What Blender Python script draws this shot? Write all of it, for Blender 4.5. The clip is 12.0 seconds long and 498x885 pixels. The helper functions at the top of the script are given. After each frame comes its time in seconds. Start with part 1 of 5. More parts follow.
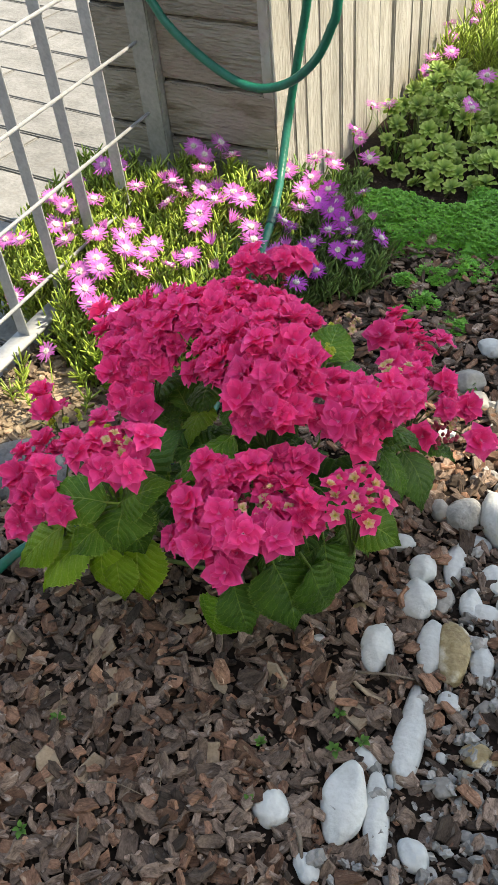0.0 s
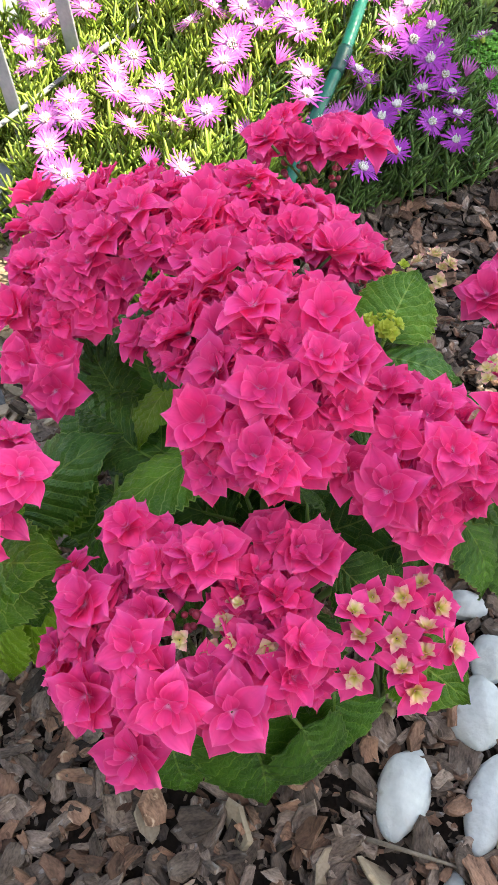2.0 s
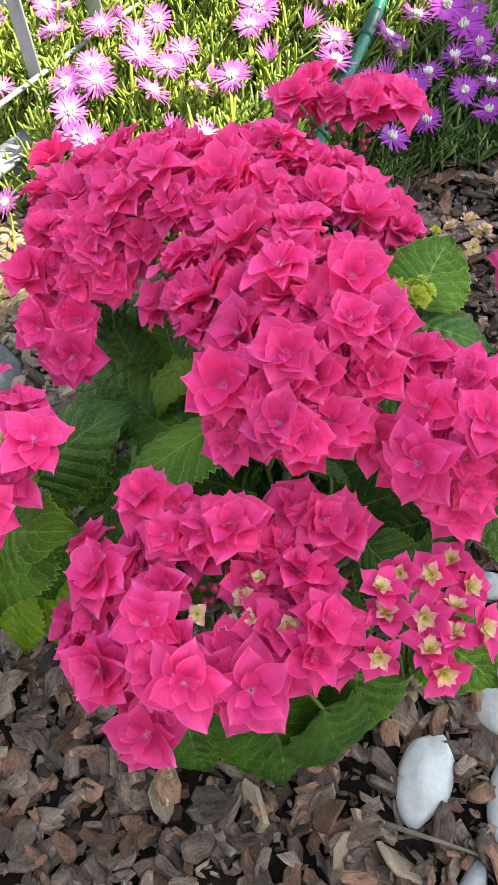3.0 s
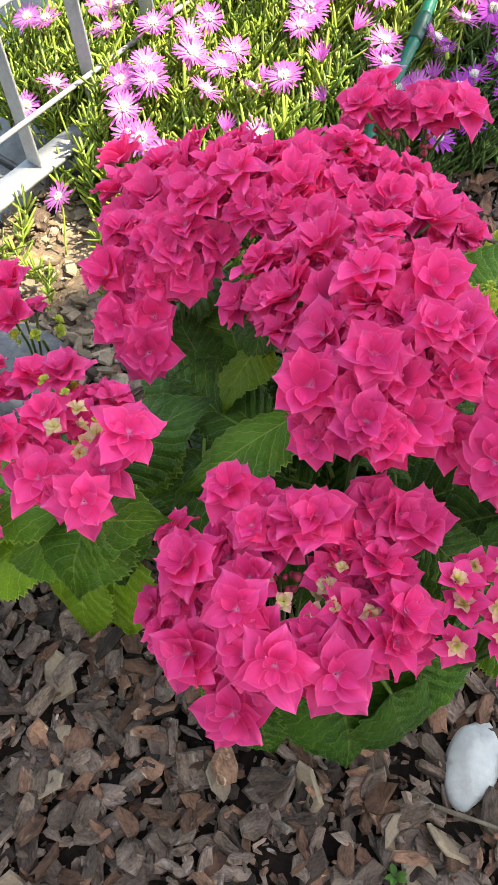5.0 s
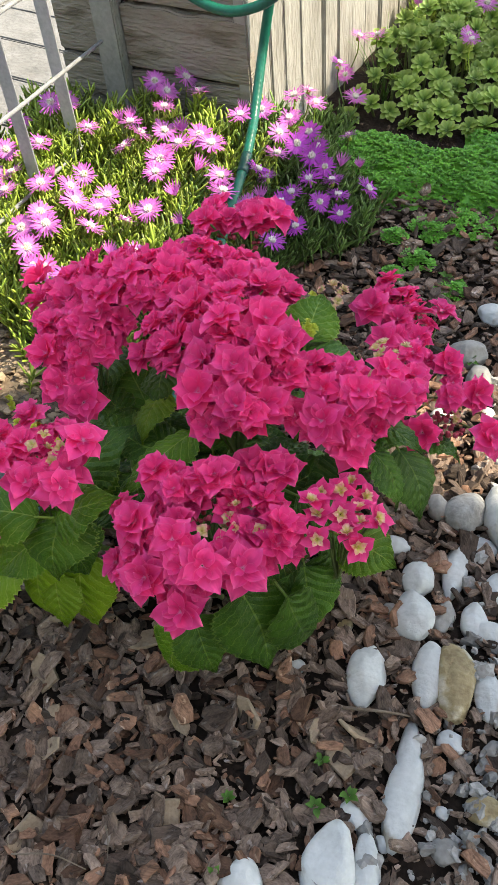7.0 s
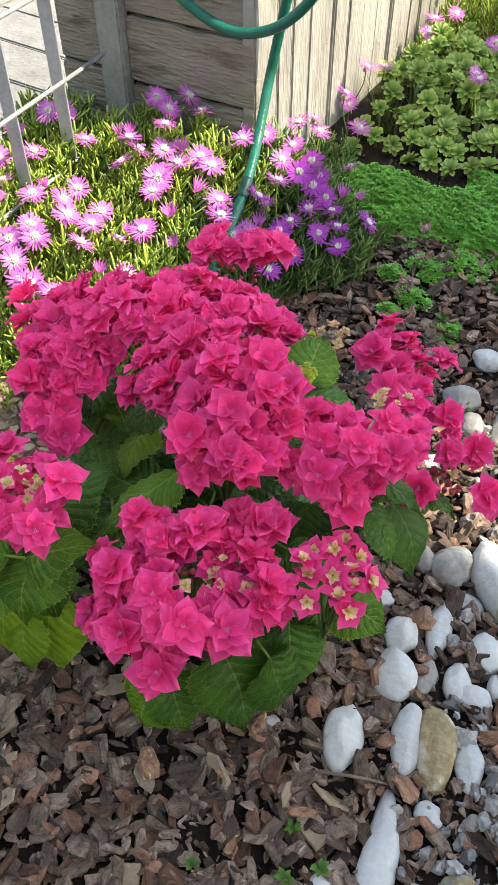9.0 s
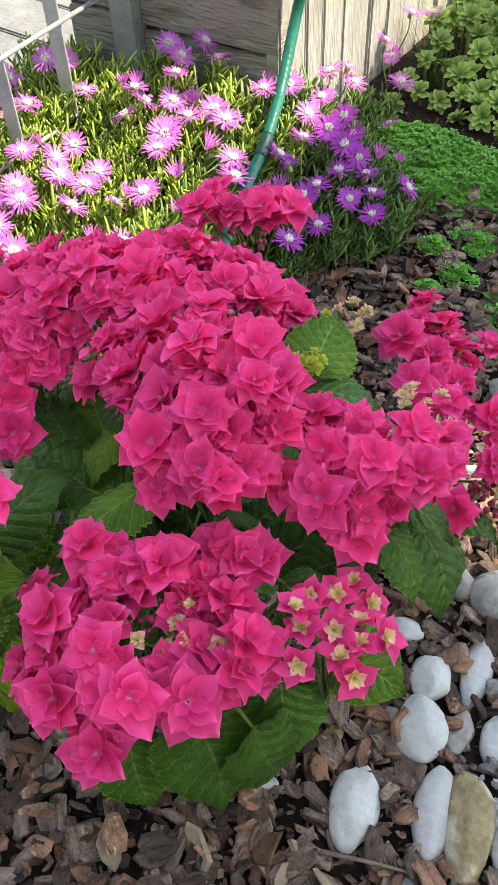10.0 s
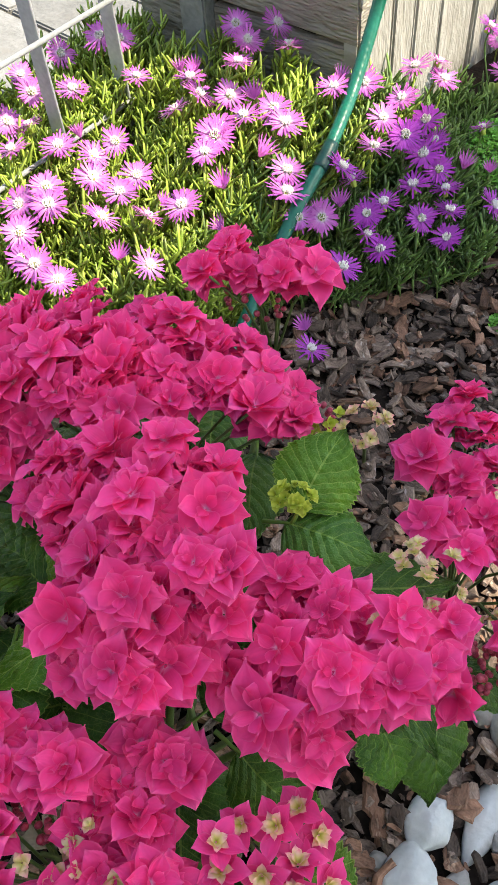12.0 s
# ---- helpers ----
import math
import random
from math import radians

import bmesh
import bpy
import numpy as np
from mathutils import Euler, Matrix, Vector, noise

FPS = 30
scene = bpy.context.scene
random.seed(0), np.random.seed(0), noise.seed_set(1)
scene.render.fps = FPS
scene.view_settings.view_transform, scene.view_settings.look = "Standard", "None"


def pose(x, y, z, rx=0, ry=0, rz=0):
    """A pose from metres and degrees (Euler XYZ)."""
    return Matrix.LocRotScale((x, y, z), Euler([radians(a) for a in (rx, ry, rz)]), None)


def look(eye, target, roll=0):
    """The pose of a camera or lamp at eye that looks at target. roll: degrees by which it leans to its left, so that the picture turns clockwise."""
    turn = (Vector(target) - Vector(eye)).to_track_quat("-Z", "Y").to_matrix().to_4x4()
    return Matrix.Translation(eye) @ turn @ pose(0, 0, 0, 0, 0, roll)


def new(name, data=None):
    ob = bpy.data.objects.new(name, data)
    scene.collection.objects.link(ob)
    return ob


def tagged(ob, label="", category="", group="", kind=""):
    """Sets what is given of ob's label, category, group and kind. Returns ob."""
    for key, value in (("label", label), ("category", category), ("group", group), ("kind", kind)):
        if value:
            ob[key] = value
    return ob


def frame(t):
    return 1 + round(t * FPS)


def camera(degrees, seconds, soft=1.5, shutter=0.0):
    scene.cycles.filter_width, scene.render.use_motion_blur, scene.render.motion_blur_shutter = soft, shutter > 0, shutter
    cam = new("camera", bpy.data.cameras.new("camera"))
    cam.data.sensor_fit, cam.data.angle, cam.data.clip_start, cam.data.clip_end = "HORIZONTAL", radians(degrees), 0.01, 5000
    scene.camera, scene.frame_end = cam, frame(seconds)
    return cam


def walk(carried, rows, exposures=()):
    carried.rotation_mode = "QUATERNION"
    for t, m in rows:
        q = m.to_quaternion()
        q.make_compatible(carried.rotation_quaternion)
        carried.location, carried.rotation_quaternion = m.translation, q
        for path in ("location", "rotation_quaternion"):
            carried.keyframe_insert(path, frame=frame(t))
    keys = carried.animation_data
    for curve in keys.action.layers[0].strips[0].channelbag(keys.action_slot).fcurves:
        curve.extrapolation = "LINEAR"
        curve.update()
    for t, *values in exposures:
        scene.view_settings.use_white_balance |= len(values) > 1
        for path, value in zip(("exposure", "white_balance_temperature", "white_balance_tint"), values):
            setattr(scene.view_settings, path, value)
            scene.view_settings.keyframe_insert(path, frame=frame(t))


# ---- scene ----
cam = camera(32.6, 12.0)
PATH = [
    (0, (0.114, 0.039, 0.942), (-0.583, 1.325, -0.422), -0.5),
    (0.5, (0.011, 0.228, 0.865), (-0.709, 1.401, -0.586), 3.1),
    (1, (-0.032, 0.356, 0.797), (-0.7, 1.422, -0.758), 5.8),
    (1.5, (-0.048, 0.396, 0.737), (-0.712, 1.432, -0.839), 5.2),
    (2, (-0.042, 0.416, 0.725), (-0.713, 1.427, -0.865), 2.4),
    (2.5, (-0.042, 0.414, 0.716), (-0.724, 1.398, -0.887), 2.0),
    (3, (-0.047, 0.42, 0.702), (-0.735, 1.38, -0.911), 1.6),
    (3.5, (-0.065, 0.402, 0.705), (-0.762, 1.35, -0.912), 1.8),
    (3.7, (-0.065, 0.401, 0.707), (-0.77, 1.357, -0.902), 2.0),
    (5.3, (-0.077, 0.369, 0.723), (-0.759, 1.302, -0.909), 2.2),
    (5.5, (-0.07, 0.34, 0.727), (-0.751, 1.276, -0.904), 0.6),
    (6, (-0.038, 0.254, 0.797), (-0.68, 1.23, -0.827), 1.1),
    (6.2, (-0.029, 0.237, 0.822), (-0.699, 1.278, -0.749), -0.4),
    (6.5, (0.014, 0.206, 0.858), (-0.709, 1.364, -0.603), -0.7),
    (7, (0.053, 0.188, 0.854), (-0.568, 1.424, -0.59), 0.5),
    (7.2, (0.065, 0.189, 0.857), (-0.509, 1.447, -0.588), 1.1),
    (8.8, (0.015, 0.211, 0.845), (-0.51, 1.519, -0.573), 6.5),
    (9, (0.014, 0.225, 0.843), (-0.56, 1.512, -0.575), 6.0),
    (9.5, (0.015, 0.277, 0.792), (-0.606, 1.518, -0.65), 4.6),
    (10, (-0.004, 0.359, 0.743), (-0.653, 1.569, -0.71), 4.1),
    (10.5, (-0.032, 0.446, 0.731), (-0.753, 1.532, -0.786), 2.8),
    (11, (-0.037, 0.499, 0.749), (-0.779, 1.531, -0.795), 2.3),
    (11.5, (-0.028, 0.515, 0.776), (-0.783, 1.529, -0.775), 1.6),
    (12, (-0.035, 0.544, 0.755), (-0.797, 1.535, -0.806), 2.4),
]
walk(cam, [(t, look(eye, target, roll)) for t, eye, target, roll in PATH], [(0, 1.63, 8400, 8), (0.5, 1.75, 8200, 8), (1.2, 2.18, 7800, 8), (3.7, 2.22, 8050, 8), (5.5, 2.10, 8200, 8), (6, 2.16, 8300, 8), (6.5, 1.95, 8100, 8), (7.2, 1.74, 8200, 8), (9, 1.93, 8000, 8), (10, 1.95, 7900, 8), (10.5, 2.10, 7800, 8), (12, 1.84, 7800, 8)])

# ---- daylight: clear sky, high sun from beyond the wall ----
SUN = Vector((0.9, 0.43, 1.45)).normalized()
world = bpy.data.worlds.new("daylight")
scene.world = world
world.use_nodes = True
sky = world.node_tree.nodes.new("ShaderNodeTexSky")
sky.sky_type, sky.sun_disc = "NISHITA", False
sky.sun_elevation = math.asin(SUN.z)
sky.sun_rotation = math.atan2(SUN.x, SUN.y)
back = world.node_tree.nodes["Background"]
back.inputs["Strength"].default_value = 0.15
world.node_tree.links.new(sky.outputs["Color"], back.inputs["Color"])
sun_data = bpy.data.lights.new("sun", "SUN")
sun_data.energy, sun_data.angle, sun_data.color = 2.7, radians(0.53), (1.0, 0.96, 0.88)
sun = new("sun", sun_data)
sun.matrix_world = look(SUN * 30, (0, 0, 0))

# ---- materials ----
def node_mat(name):
    m = bpy.data.materials.new(name)
    m.use_nodes = True
    nt = m.node_tree
    return m, nt.nodes, nt.links, nt.nodes["Principled BSDF"]


def ramp_node(nodes, stops):
    r = nodes.new("ShaderNodeValToRGB")
    el = r.color_ramp.elements
    while len(el) < len(stops):
        el.new(0.5)
    for e, (p, c) in zip(el, stops):
        e.position, e.color = p, (*c, 1)
    return r


def vary(nodes, links, colour, amount, by="object"):
    """Shifts a colour's brightness from piece to piece."""
    hsv = nodes.new("ShaderNodeHueSaturation")
    if by == "object":
        src = nodes.new("ShaderNodeObjectInfo").outputs["Random"]
    else:
        src = nodes.new("ShaderNodeNewGeometry").outputs["Random Per Island"]
    rng = nodes.new("ShaderNodeMapRange")
    rng.inputs["To Min"].default_value, rng.inputs["To Max"].default_value = 1 - amount, 1 + amount
    links.new(src, rng.inputs["Value"])
    links.new(rng.outputs["Result"], hsv.inputs["Value"])
    links.new(colour, hsv.inputs["Color"])
    return hsv.outputs["Color"]


def surface(name, dark, light, scale=40.0, rough=0.7, bump=0.3, fine=6.0, island=0.0, each=0.0, stretch=None, metal=0.0, spots=None, gloss=0.5, detail=6.0, coords="Object", depth=0.0):
    """A weathered solid: two scales of noise, relief, and a shift from piece to piece."""
    m, n, l, p = node_mat(name)
    co = n.new("ShaderNodeTexCoord").outputs[coords]
    if stretch:
        mp = n.new("ShaderNodeMapping")
        mp.inputs["Scale"].default_value = stretch
        l.new(co, mp.inputs["Vector"])
        co = mp.outputs["Vector"]
    a, b = n.new("ShaderNodeTexNoise"), n.new("ShaderNodeTexNoise")
    for t, s in ((a, scale), (b, scale * fine)):
        t.inputs["Scale"].default_value, t.inputs["Detail"].default_value = s, detail
        l.new(co, t.inputs["Vector"])
    mid = [0.5 * (u + v) for u, v in zip(dark, light)]
    r = ramp_node(n, [(0.3, dark), (0.5, mid), (0.72, light)])
    mx = n.new("ShaderNodeMix")
    mx.inputs[0].default_value = 0.4
    l.new(a.outputs["Fac"], mx.inputs[2])
    l.new(b.outputs["Fac"], mx.inputs[3])
    l.new(mx.outputs[0], r.inputs["Fac"])
    col = r.outputs["Color"]
    if spots:
        v = n.new("ShaderNodeTexNoise")
        v.inputs["Scale"].default_value, v.inputs["Detail"].default_value = spots[0], 8
        l.new(co, v.inputs["Vector"])
        rr = ramp_node(n, [(spots[1], (0, 0, 0)), (spots[1] + 0.08, (1, 1, 1))])
        l.new(v.outputs["Fac"], rr.inputs["Fac"])
        mc = n.new("ShaderNodeMix")
        mc.data_type = "RGBA"
        l.new(rr.outputs["Color"], mc.inputs[0])
        l.new(col, mc.inputs[6])
        mc.inputs[7].default_value = (*spots[2], 1)
        col = mc.outputs[2]
    if island:
        col = vary(n, l, col, island, "island")
    if each:
        col = vary(n, l, col, each)
    l.new(col, p.inputs["Base Color"])
    p.inputs["Roughness"].default_value, p.inputs["Metallic"].default_value = rough, metal
    p.inputs["Specular IOR Level"].default_value = gloss
    bp = n.new("ShaderNodeBump")
    bp.inputs["Strength"].default_value, bp.inputs["Distance"].default_value = bump, depth or 0.3 / scale
    l.new(mx.outputs[0], bp.inputs["Height"])
    l.new(bp.outputs["Normal"], p.inputs["Normal"])
    return m


def petal_mat(name, stops, rough=0.45, glow=0.25, each=0.12, vein=60.0, gloss=0.35, bump=0.25, rim=None):
    """Petals and leaves by their length (u) and breadth (v), thin enough to let light through."""
    m, n, l, p = node_mat(name)
    uv = n.new("ShaderNodeTexCoord").outputs["UV"]
    sep = n.new("ShaderNodeSeparateXYZ")
    l.new(uv, sep.inputs[0])
    r = ramp_node(n, stops)
    l.new(sep.outputs["X"], r.inputs["Fac"])
    ns = n.new("ShaderNodeTexNoise")
    ns.inputs["Scale"].default_value, ns.inputs["Detail"].default_value = 90, 4
    l.new(n.new("ShaderNodeTexCoord").outputs["Object"], ns.inputs["Vector"])
    mr = n.new("ShaderNodeMapRange")
    mr.inputs["To Min"].default_value, mr.inputs["To Max"].default_value = 0.78, 1.2
    l.new(ns.outputs["Fac"], mr.inputs["Value"])
    hs = n.new("ShaderNodeHueSaturation")
    l.new(mr.outputs["Result"], hs.inputs["Value"])
    l.new(r.outputs["Color"], hs.inputs["Color"])
    base = hs.outputs["Color"]
    if rim:
        far = n.new("ShaderNodeMath")
        far.operation = "MULTIPLY_ADD"
        far.inputs[1].default_value, far.inputs[2].default_value = 2.0, -1.0
        l.new(sep.outputs["Y"], far.inputs[0])
        ab = n.new("ShaderNodeMath")
        ab.operation = "ABSOLUTE"
        l.new(far.outputs[0], ab.inputs[0])
        mxm = n.new("ShaderNodeMath")
        mxm.operation = "MAXIMUM"
        l.new(ab.outputs[0], mxm.inputs[0])
        l.new(sep.outputs["X"], mxm.inputs[1])
        er = ramp_node(n, [(0.86, (0, 0, 0)), (1.0, (0.42, 0.42, 0.42))])
        l.new(mxm.outputs[0], er.inputs["Fac"])
        em = n.new("ShaderNodeMix")
        em.data_type = "RGBA"
        l.new(er.outputs["Color"], em.inputs[0])
        l.new(base, em.inputs[6])
        em.inputs[7].default_value = (*rim, 1)
        base = em.outputs[2]
    col = vary(n, l, base, each)
    if each:
        col = vary(n, l, col, each * 0.7, "island")
    l.new(col, p.inputs["Base Color"])
    p.inputs["Roughness"].default_value = rough
    p.inputs["Specular IOR Level"].default_value = gloss
    wv = n.new("ShaderNodeMath")
    wv.operation = "SINE"
    ml = n.new("ShaderNodeMath")
    ml.operation = "MULTIPLY"
    ml.inputs[1].default_value = vein
    l.new(sep.outputs["Y"], ml.inputs[0])
    l.new(ml.outputs[0], wv.inputs[0])
    bp = n.new("ShaderNodeBump")
    bp.inputs["Strength"].default_value, bp.inputs["Distance"].default_value = bump, 0.0006
    l.new(wv.outputs[0], bp.inputs["Height"])
    l.new(bp.outputs["Normal"], p.inputs["Normal"])
    tr = n.new("ShaderNodeBsdfTranslucent")
    l.new(col, tr.inputs["Color"])
    mixs = n.new("ShaderNodeMixShader")
    mixs.inputs[0].default_value = glow
    l.new(p.outputs[0], mixs.inputs[1])
    l.new(tr.outputs[0], mixs.inputs[2])
    l.new(mixs.outputs[0], n["Material Output"].inputs["Surface"])
    return m


def leaf_mat(name, dark, light, veincol, glow=0.2):
    """A broad leaf: midrib and side veins drawn in u and v, quilted between them."""
    m, n, l, p = node_mat(name)

    def math_node(op, a, b=None):
        k = n.new("ShaderNodeMath")
        k.operation = op
        for i, x in enumerate((a, b)):
            if x is None:
                continue
            if isinstance(x, (int, float)):
                k.inputs[i].default_value = x
            else:
                l.new(x, k.inputs[i])
        return k.outputs[0]

    sep = n.new("ShaderNodeSeparateXYZ")
    l.new(n.new("ShaderNodeTexCoord").outputs["UV"], sep.inputs[0])
    u, v = sep.outputs["X"], sep.outputs["Y"]
    av = math_node("ABSOLUTE", math_node("SUBTRACT", v, 0.5))
    side = math_node("SUBTRACT", math_node("MULTIPLY", u, 8.0), math_node("MULTIPLY", av, 5.0))
    fr = math_node("ABSOLUTE", math_node("SUBTRACT", math_node("FRACT", side), 0.5))
    vein1 = math_node("MAXIMUM", math_node("LESS_THAN", av, 0.012), math_node("GREATER_THAN", av, 0.484))
    vein2 = math_node("GREATER_THAN", fr, 0.458)
    vor = n.new("ShaderNodeTexVoronoi")
    vor.feature = "DISTANCE_TO_EDGE"
    vor.inputs["Scale"].default_value = 26
    l.new(n.new("ShaderNodeTexCoord").outputs["UV"], vor.inputs["Vector"])
    net = math_node("MULTIPLY", math_node("LESS_THAN", vor.outputs["Distance"], 0.04), 0.35)
    vein = math_node("MINIMUM", math_node("ADD", math_node("MAXIMUM", vein1, math_node("MULTIPLY", vein2, 0.7)), net), 1.0)
    ns = n.new("ShaderNodeTexNoise")
    ns.inputs["Scale"].default_value, ns.inputs["Detail"].default_value = 30, 5
    l.new(n.new("ShaderNodeTexCoord").outputs["Object"], ns.inputs["Vector"])
    r = ramp_node(n, [(0.3, dark), (0.75, light)])
    l.new(ns.outputs["Fac"], r.inputs["Fac"])
    mc = n.new("ShaderNodeMix")
    mc.data_type = "RGBA"
    l.new(math_node("MULTIPLY", vein, 0.62), mc.inputs[0])
    l.new(r.outputs["Color"], mc.inputs[6])
    mc.inputs[7].default_value = (*veincol, 1)
    col = vary(n, l, mc.outputs[2], 0.22)
    l.new(col, p.inputs["Base Color"])
    p.inputs["Roughness"].default_value = 0.33
    p.inputs["Specular IOR Level"].default_value = 0.28
    bp = n.new("ShaderNodeBump")
    bp.inputs["Strength"].default_value, bp.inputs["Distance"].default_value = 0.8, 0.0014
    hgt = math_node("SUBTRACT", math_node("MULTIPLY", vor.outputs["Distance"], 0.8), math_node("ADD", math_node("MULTIPLY", math_node("SUBTRACT", fr, 0.0), 2.0), math_node("MULTIPLY", vein1, 0.7)))
    l.new(hgt, bp.inputs["Height"])
    l.new(bp.outputs["Normal"], p.inputs["Normal"])
    tr = n.new("ShaderNodeBsdfTranslucent")
    l.new(col, tr.inputs["Color"])
    mixs = n.new("ShaderNodeMixShader")
    mixs.inputs[0].default_value = glow
    l.new(p.outputs[0], mixs.inputs[1])
    l.new(tr.outputs[0], mixs.inputs[2])
    l.new(mixs.outputs[0], n["Material Output"].inputs["Surface"])
    return m


PINK = petal_mat("hydrangea petal", [(0.0, (0.93, 0.50, 0.68)), (0.05, (0.88, 0.22, 0.46)), (0.14, (0.85, 0.048, 0.245)), (0.7, (0.93, 0.064, 0.285)), (1.0, (0.96, 0.11, 0.345))], glow=0.27, bump=0.14, vein=40.0, rough=0.42, gloss=0.20, rim=(0.97, 0.21, 0.43), each=0.09)
YOUNG = petal_mat("young hydrangea petal", [(0.0, (0.50, 0.52, 0.06)), (0.25, (0.78, 0.66, 0.22)), (0.55, (0.88, 0.62, 0.42)), (1.0, (0.92, 0.24, 0.40))], bump=0.05)
CREAM = petal_mat("cream bract", [(0.0, (0.62, 0.60, 0.14)), (0.5, (0.80, 0.62, 0.36)), (1.0, (0.84, 0.30, 0.38))])
LIME = petal_mat("lime bud bract", [(0.0, (0.40, 0.50, 0.04)), (1.0, (0.66, 0.70, 0.12))])
BUD = surface("crimson bud", (0.16, 0.01, 0.03), (0.45, 0.06, 0.10), 200, 0.5, 0.1, island=0.3)
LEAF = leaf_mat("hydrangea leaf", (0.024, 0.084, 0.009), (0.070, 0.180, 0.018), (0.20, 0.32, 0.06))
LEAF_MID = leaf_mat("mid-green hydrangea leaf", (0.056, 0.165, 0.009), (0.148, 0.32, 0.021), (0.36, 0.50, 0.10), 0.25)
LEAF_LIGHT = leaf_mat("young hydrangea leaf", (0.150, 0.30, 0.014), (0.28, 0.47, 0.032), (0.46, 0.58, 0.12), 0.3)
DRY_SOIL = surface("dry pale soil", (0.13, 0.095, 0.065), (0.30, 0.23, 0.165), 40, 0.95, 0.9, gloss=0.15, spots=(18, 0.58, (0.075, 0.055, 0.04)))
STEM = surface("green stem", (0.05, 0.09, 0.02), (0.12, 0.17, 0.04), 90, 0.6, 0.2)
SOIL = surface("dark garden soil", (0.008, 0.0055, 0.004), (0.034, 0.023, 0.016), 30, 0.95, 0.8, gloss=0.2)
BARK = surface("bark chip", (0.014, 0.008, 0.0055), (0.262, 0.190, 0.145), 1.4, 0.85, 1.0, 5.0, island=0.78, each=0.5, stretch=(1, 2.2, 1), spots=(1.5, 0.61, (0.27, 0.23, 0.20)), gloss=0.25, coords="UV", depth=0.003)
BARK_RED = surface("reddish bark chip", (0.026, 0.014, 0.009), (0.255, 0.140, 0.090), 1.3, 0.85, 1.0, 5.0, island=0.6, each=0.45, stretch=(1, 2.2, 1), spots=(1.4, 0.61, (0.30, 0.21, 0.145)), gloss=0.25, coords="UV", depth=0.003)
BARK_PALE = surface("dry sun-bleached flake", (0.20, 0.145, 0.095), (0.42, 0.33, 0.23), 1.5, 0.9, 0.8, 5.0, island=0.4, gloss=0.2, coords="UV", depth=0.002)
WHITE_STONE = surface("white river stone", (0.44, 0.46, 0.44), (0.66, 0.68, 0.655), 14, 0.6, 0.25, 10.0, each=0.10, spots=(26, 0.63, (0.32, 0.29, 0.23)))
GREY_STONE = surface("grey river stone", (0.20, 0.19, 0.17), (0.42, 0.40, 0.36), 22, 0.7, 0.35, 7.0, each=0.2, spots=(30, 0.62, (0.10, 0.09, 0.08)))
TAN_STONE = surface("ochre river stone", (0.17, 0.115, 0.05), (0.48, 0.39, 0.21), 22, 0.65, 0.8, 6.0, spots=(26, 0.54, (0.58, 0.53, 0.41)))
ROUGH_STONE = surface("rough pale stone", (0.20, 0.20, 0.185), (0.50, 0.49, 0.45), 30, 0.8, 0.8, 5.0, spots=(42, 0.56, (0.17, 0.165, 0.15)))
DARK_ROCK = surface("dark slate rock", (0.055, 0.058, 0.06), (0.19, 0.195, 0.20), 26, 0.75, 0.7, 6.0, spots=(30, 0.6, (0.28, 0.28, 0.27)))
GRAVEL = surface("mixed gravel", (0.14, 0.135, 0.125), (0.46, 0.45, 0.42), 40, 0.75, 0.3, island=0.45)
BOARD_DARK = surface("weathered grey board", (0.200, 0.180, 0.145), (0.37, 0.34, 0.29), 6, 0.85, 0.6, 7.0, each=0.12, stretch=(1.0, 1, 4.5), spots=(7, 0.57, (0.155, 0.135, 0.10)), gloss=0.2)
BOARD_PALE = surface("pale weathered board", (0.24, 0.225, 0.195), (0.49, 0.475, 0.435), 7, 0.85, 0.5, 6.0, each=0.10, stretch=(1, 6, 0.9), spots=(8, 0.64, (0.30, 0.275, 0.24)), gloss=0.2)
CONCRETE = surface("grey concrete post", (0.20, 0.21, 0.19), (0.36, 0.36, 0.33), 16, 0.9, 0.3, 8.0, gloss=0.2)
GAP = surface("dark joint", (0.015, 0.014, 0.012), (0.04, 0.035, 0.03), 50, 0.95, 0.2)
ZINC = surface("galvanised steel", (0.30, 0.32, 0.34), (0.46, 0.48, 0.50), 45, 0.5, 0.08, 4.0, metal=0.25, each=0.06)
JOINT = surface("dusty paving joint", (0.05, 0.047, 0.04), (0.11, 0.105, 0.09), 50, 0.95, 0.4, gloss=0.2)
PAVING = surface("pale stone paving", (0.15, 0.15, 0.145), (0.28, 0.28, 0.27), 16, 0.9, 0.5, 6.0, each=0.12, spots=(24, 0.60, (0.20, 0.195, 0.185)), gloss=0.2)
COUPLING = surface("dark green plastic", (0.003, 0.035, 0.028), (0.006, 0.07, 0.055), 80, 0.4, 0.1)
HOSE = surface("green hose rubber", (0.002, 0.085, 0.055), (0.004, 0.165, 0.108), 60, 0.34, 0.05, gloss=0.45)
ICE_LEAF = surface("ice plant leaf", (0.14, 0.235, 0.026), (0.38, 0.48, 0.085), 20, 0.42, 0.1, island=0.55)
# Shaded copy of ICE_LEAF: the corner's shade is put into this green.
ICE_LEAF_SHADED = surface("shaded ice plant leaf", (0.045, 0.105, 0.022), (0.16, 0.265, 0.062), 20, 0.45, 0.1, island=0.5)
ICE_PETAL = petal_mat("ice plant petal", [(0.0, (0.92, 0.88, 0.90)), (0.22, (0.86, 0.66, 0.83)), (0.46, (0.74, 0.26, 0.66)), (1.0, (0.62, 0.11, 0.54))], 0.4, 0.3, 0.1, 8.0)
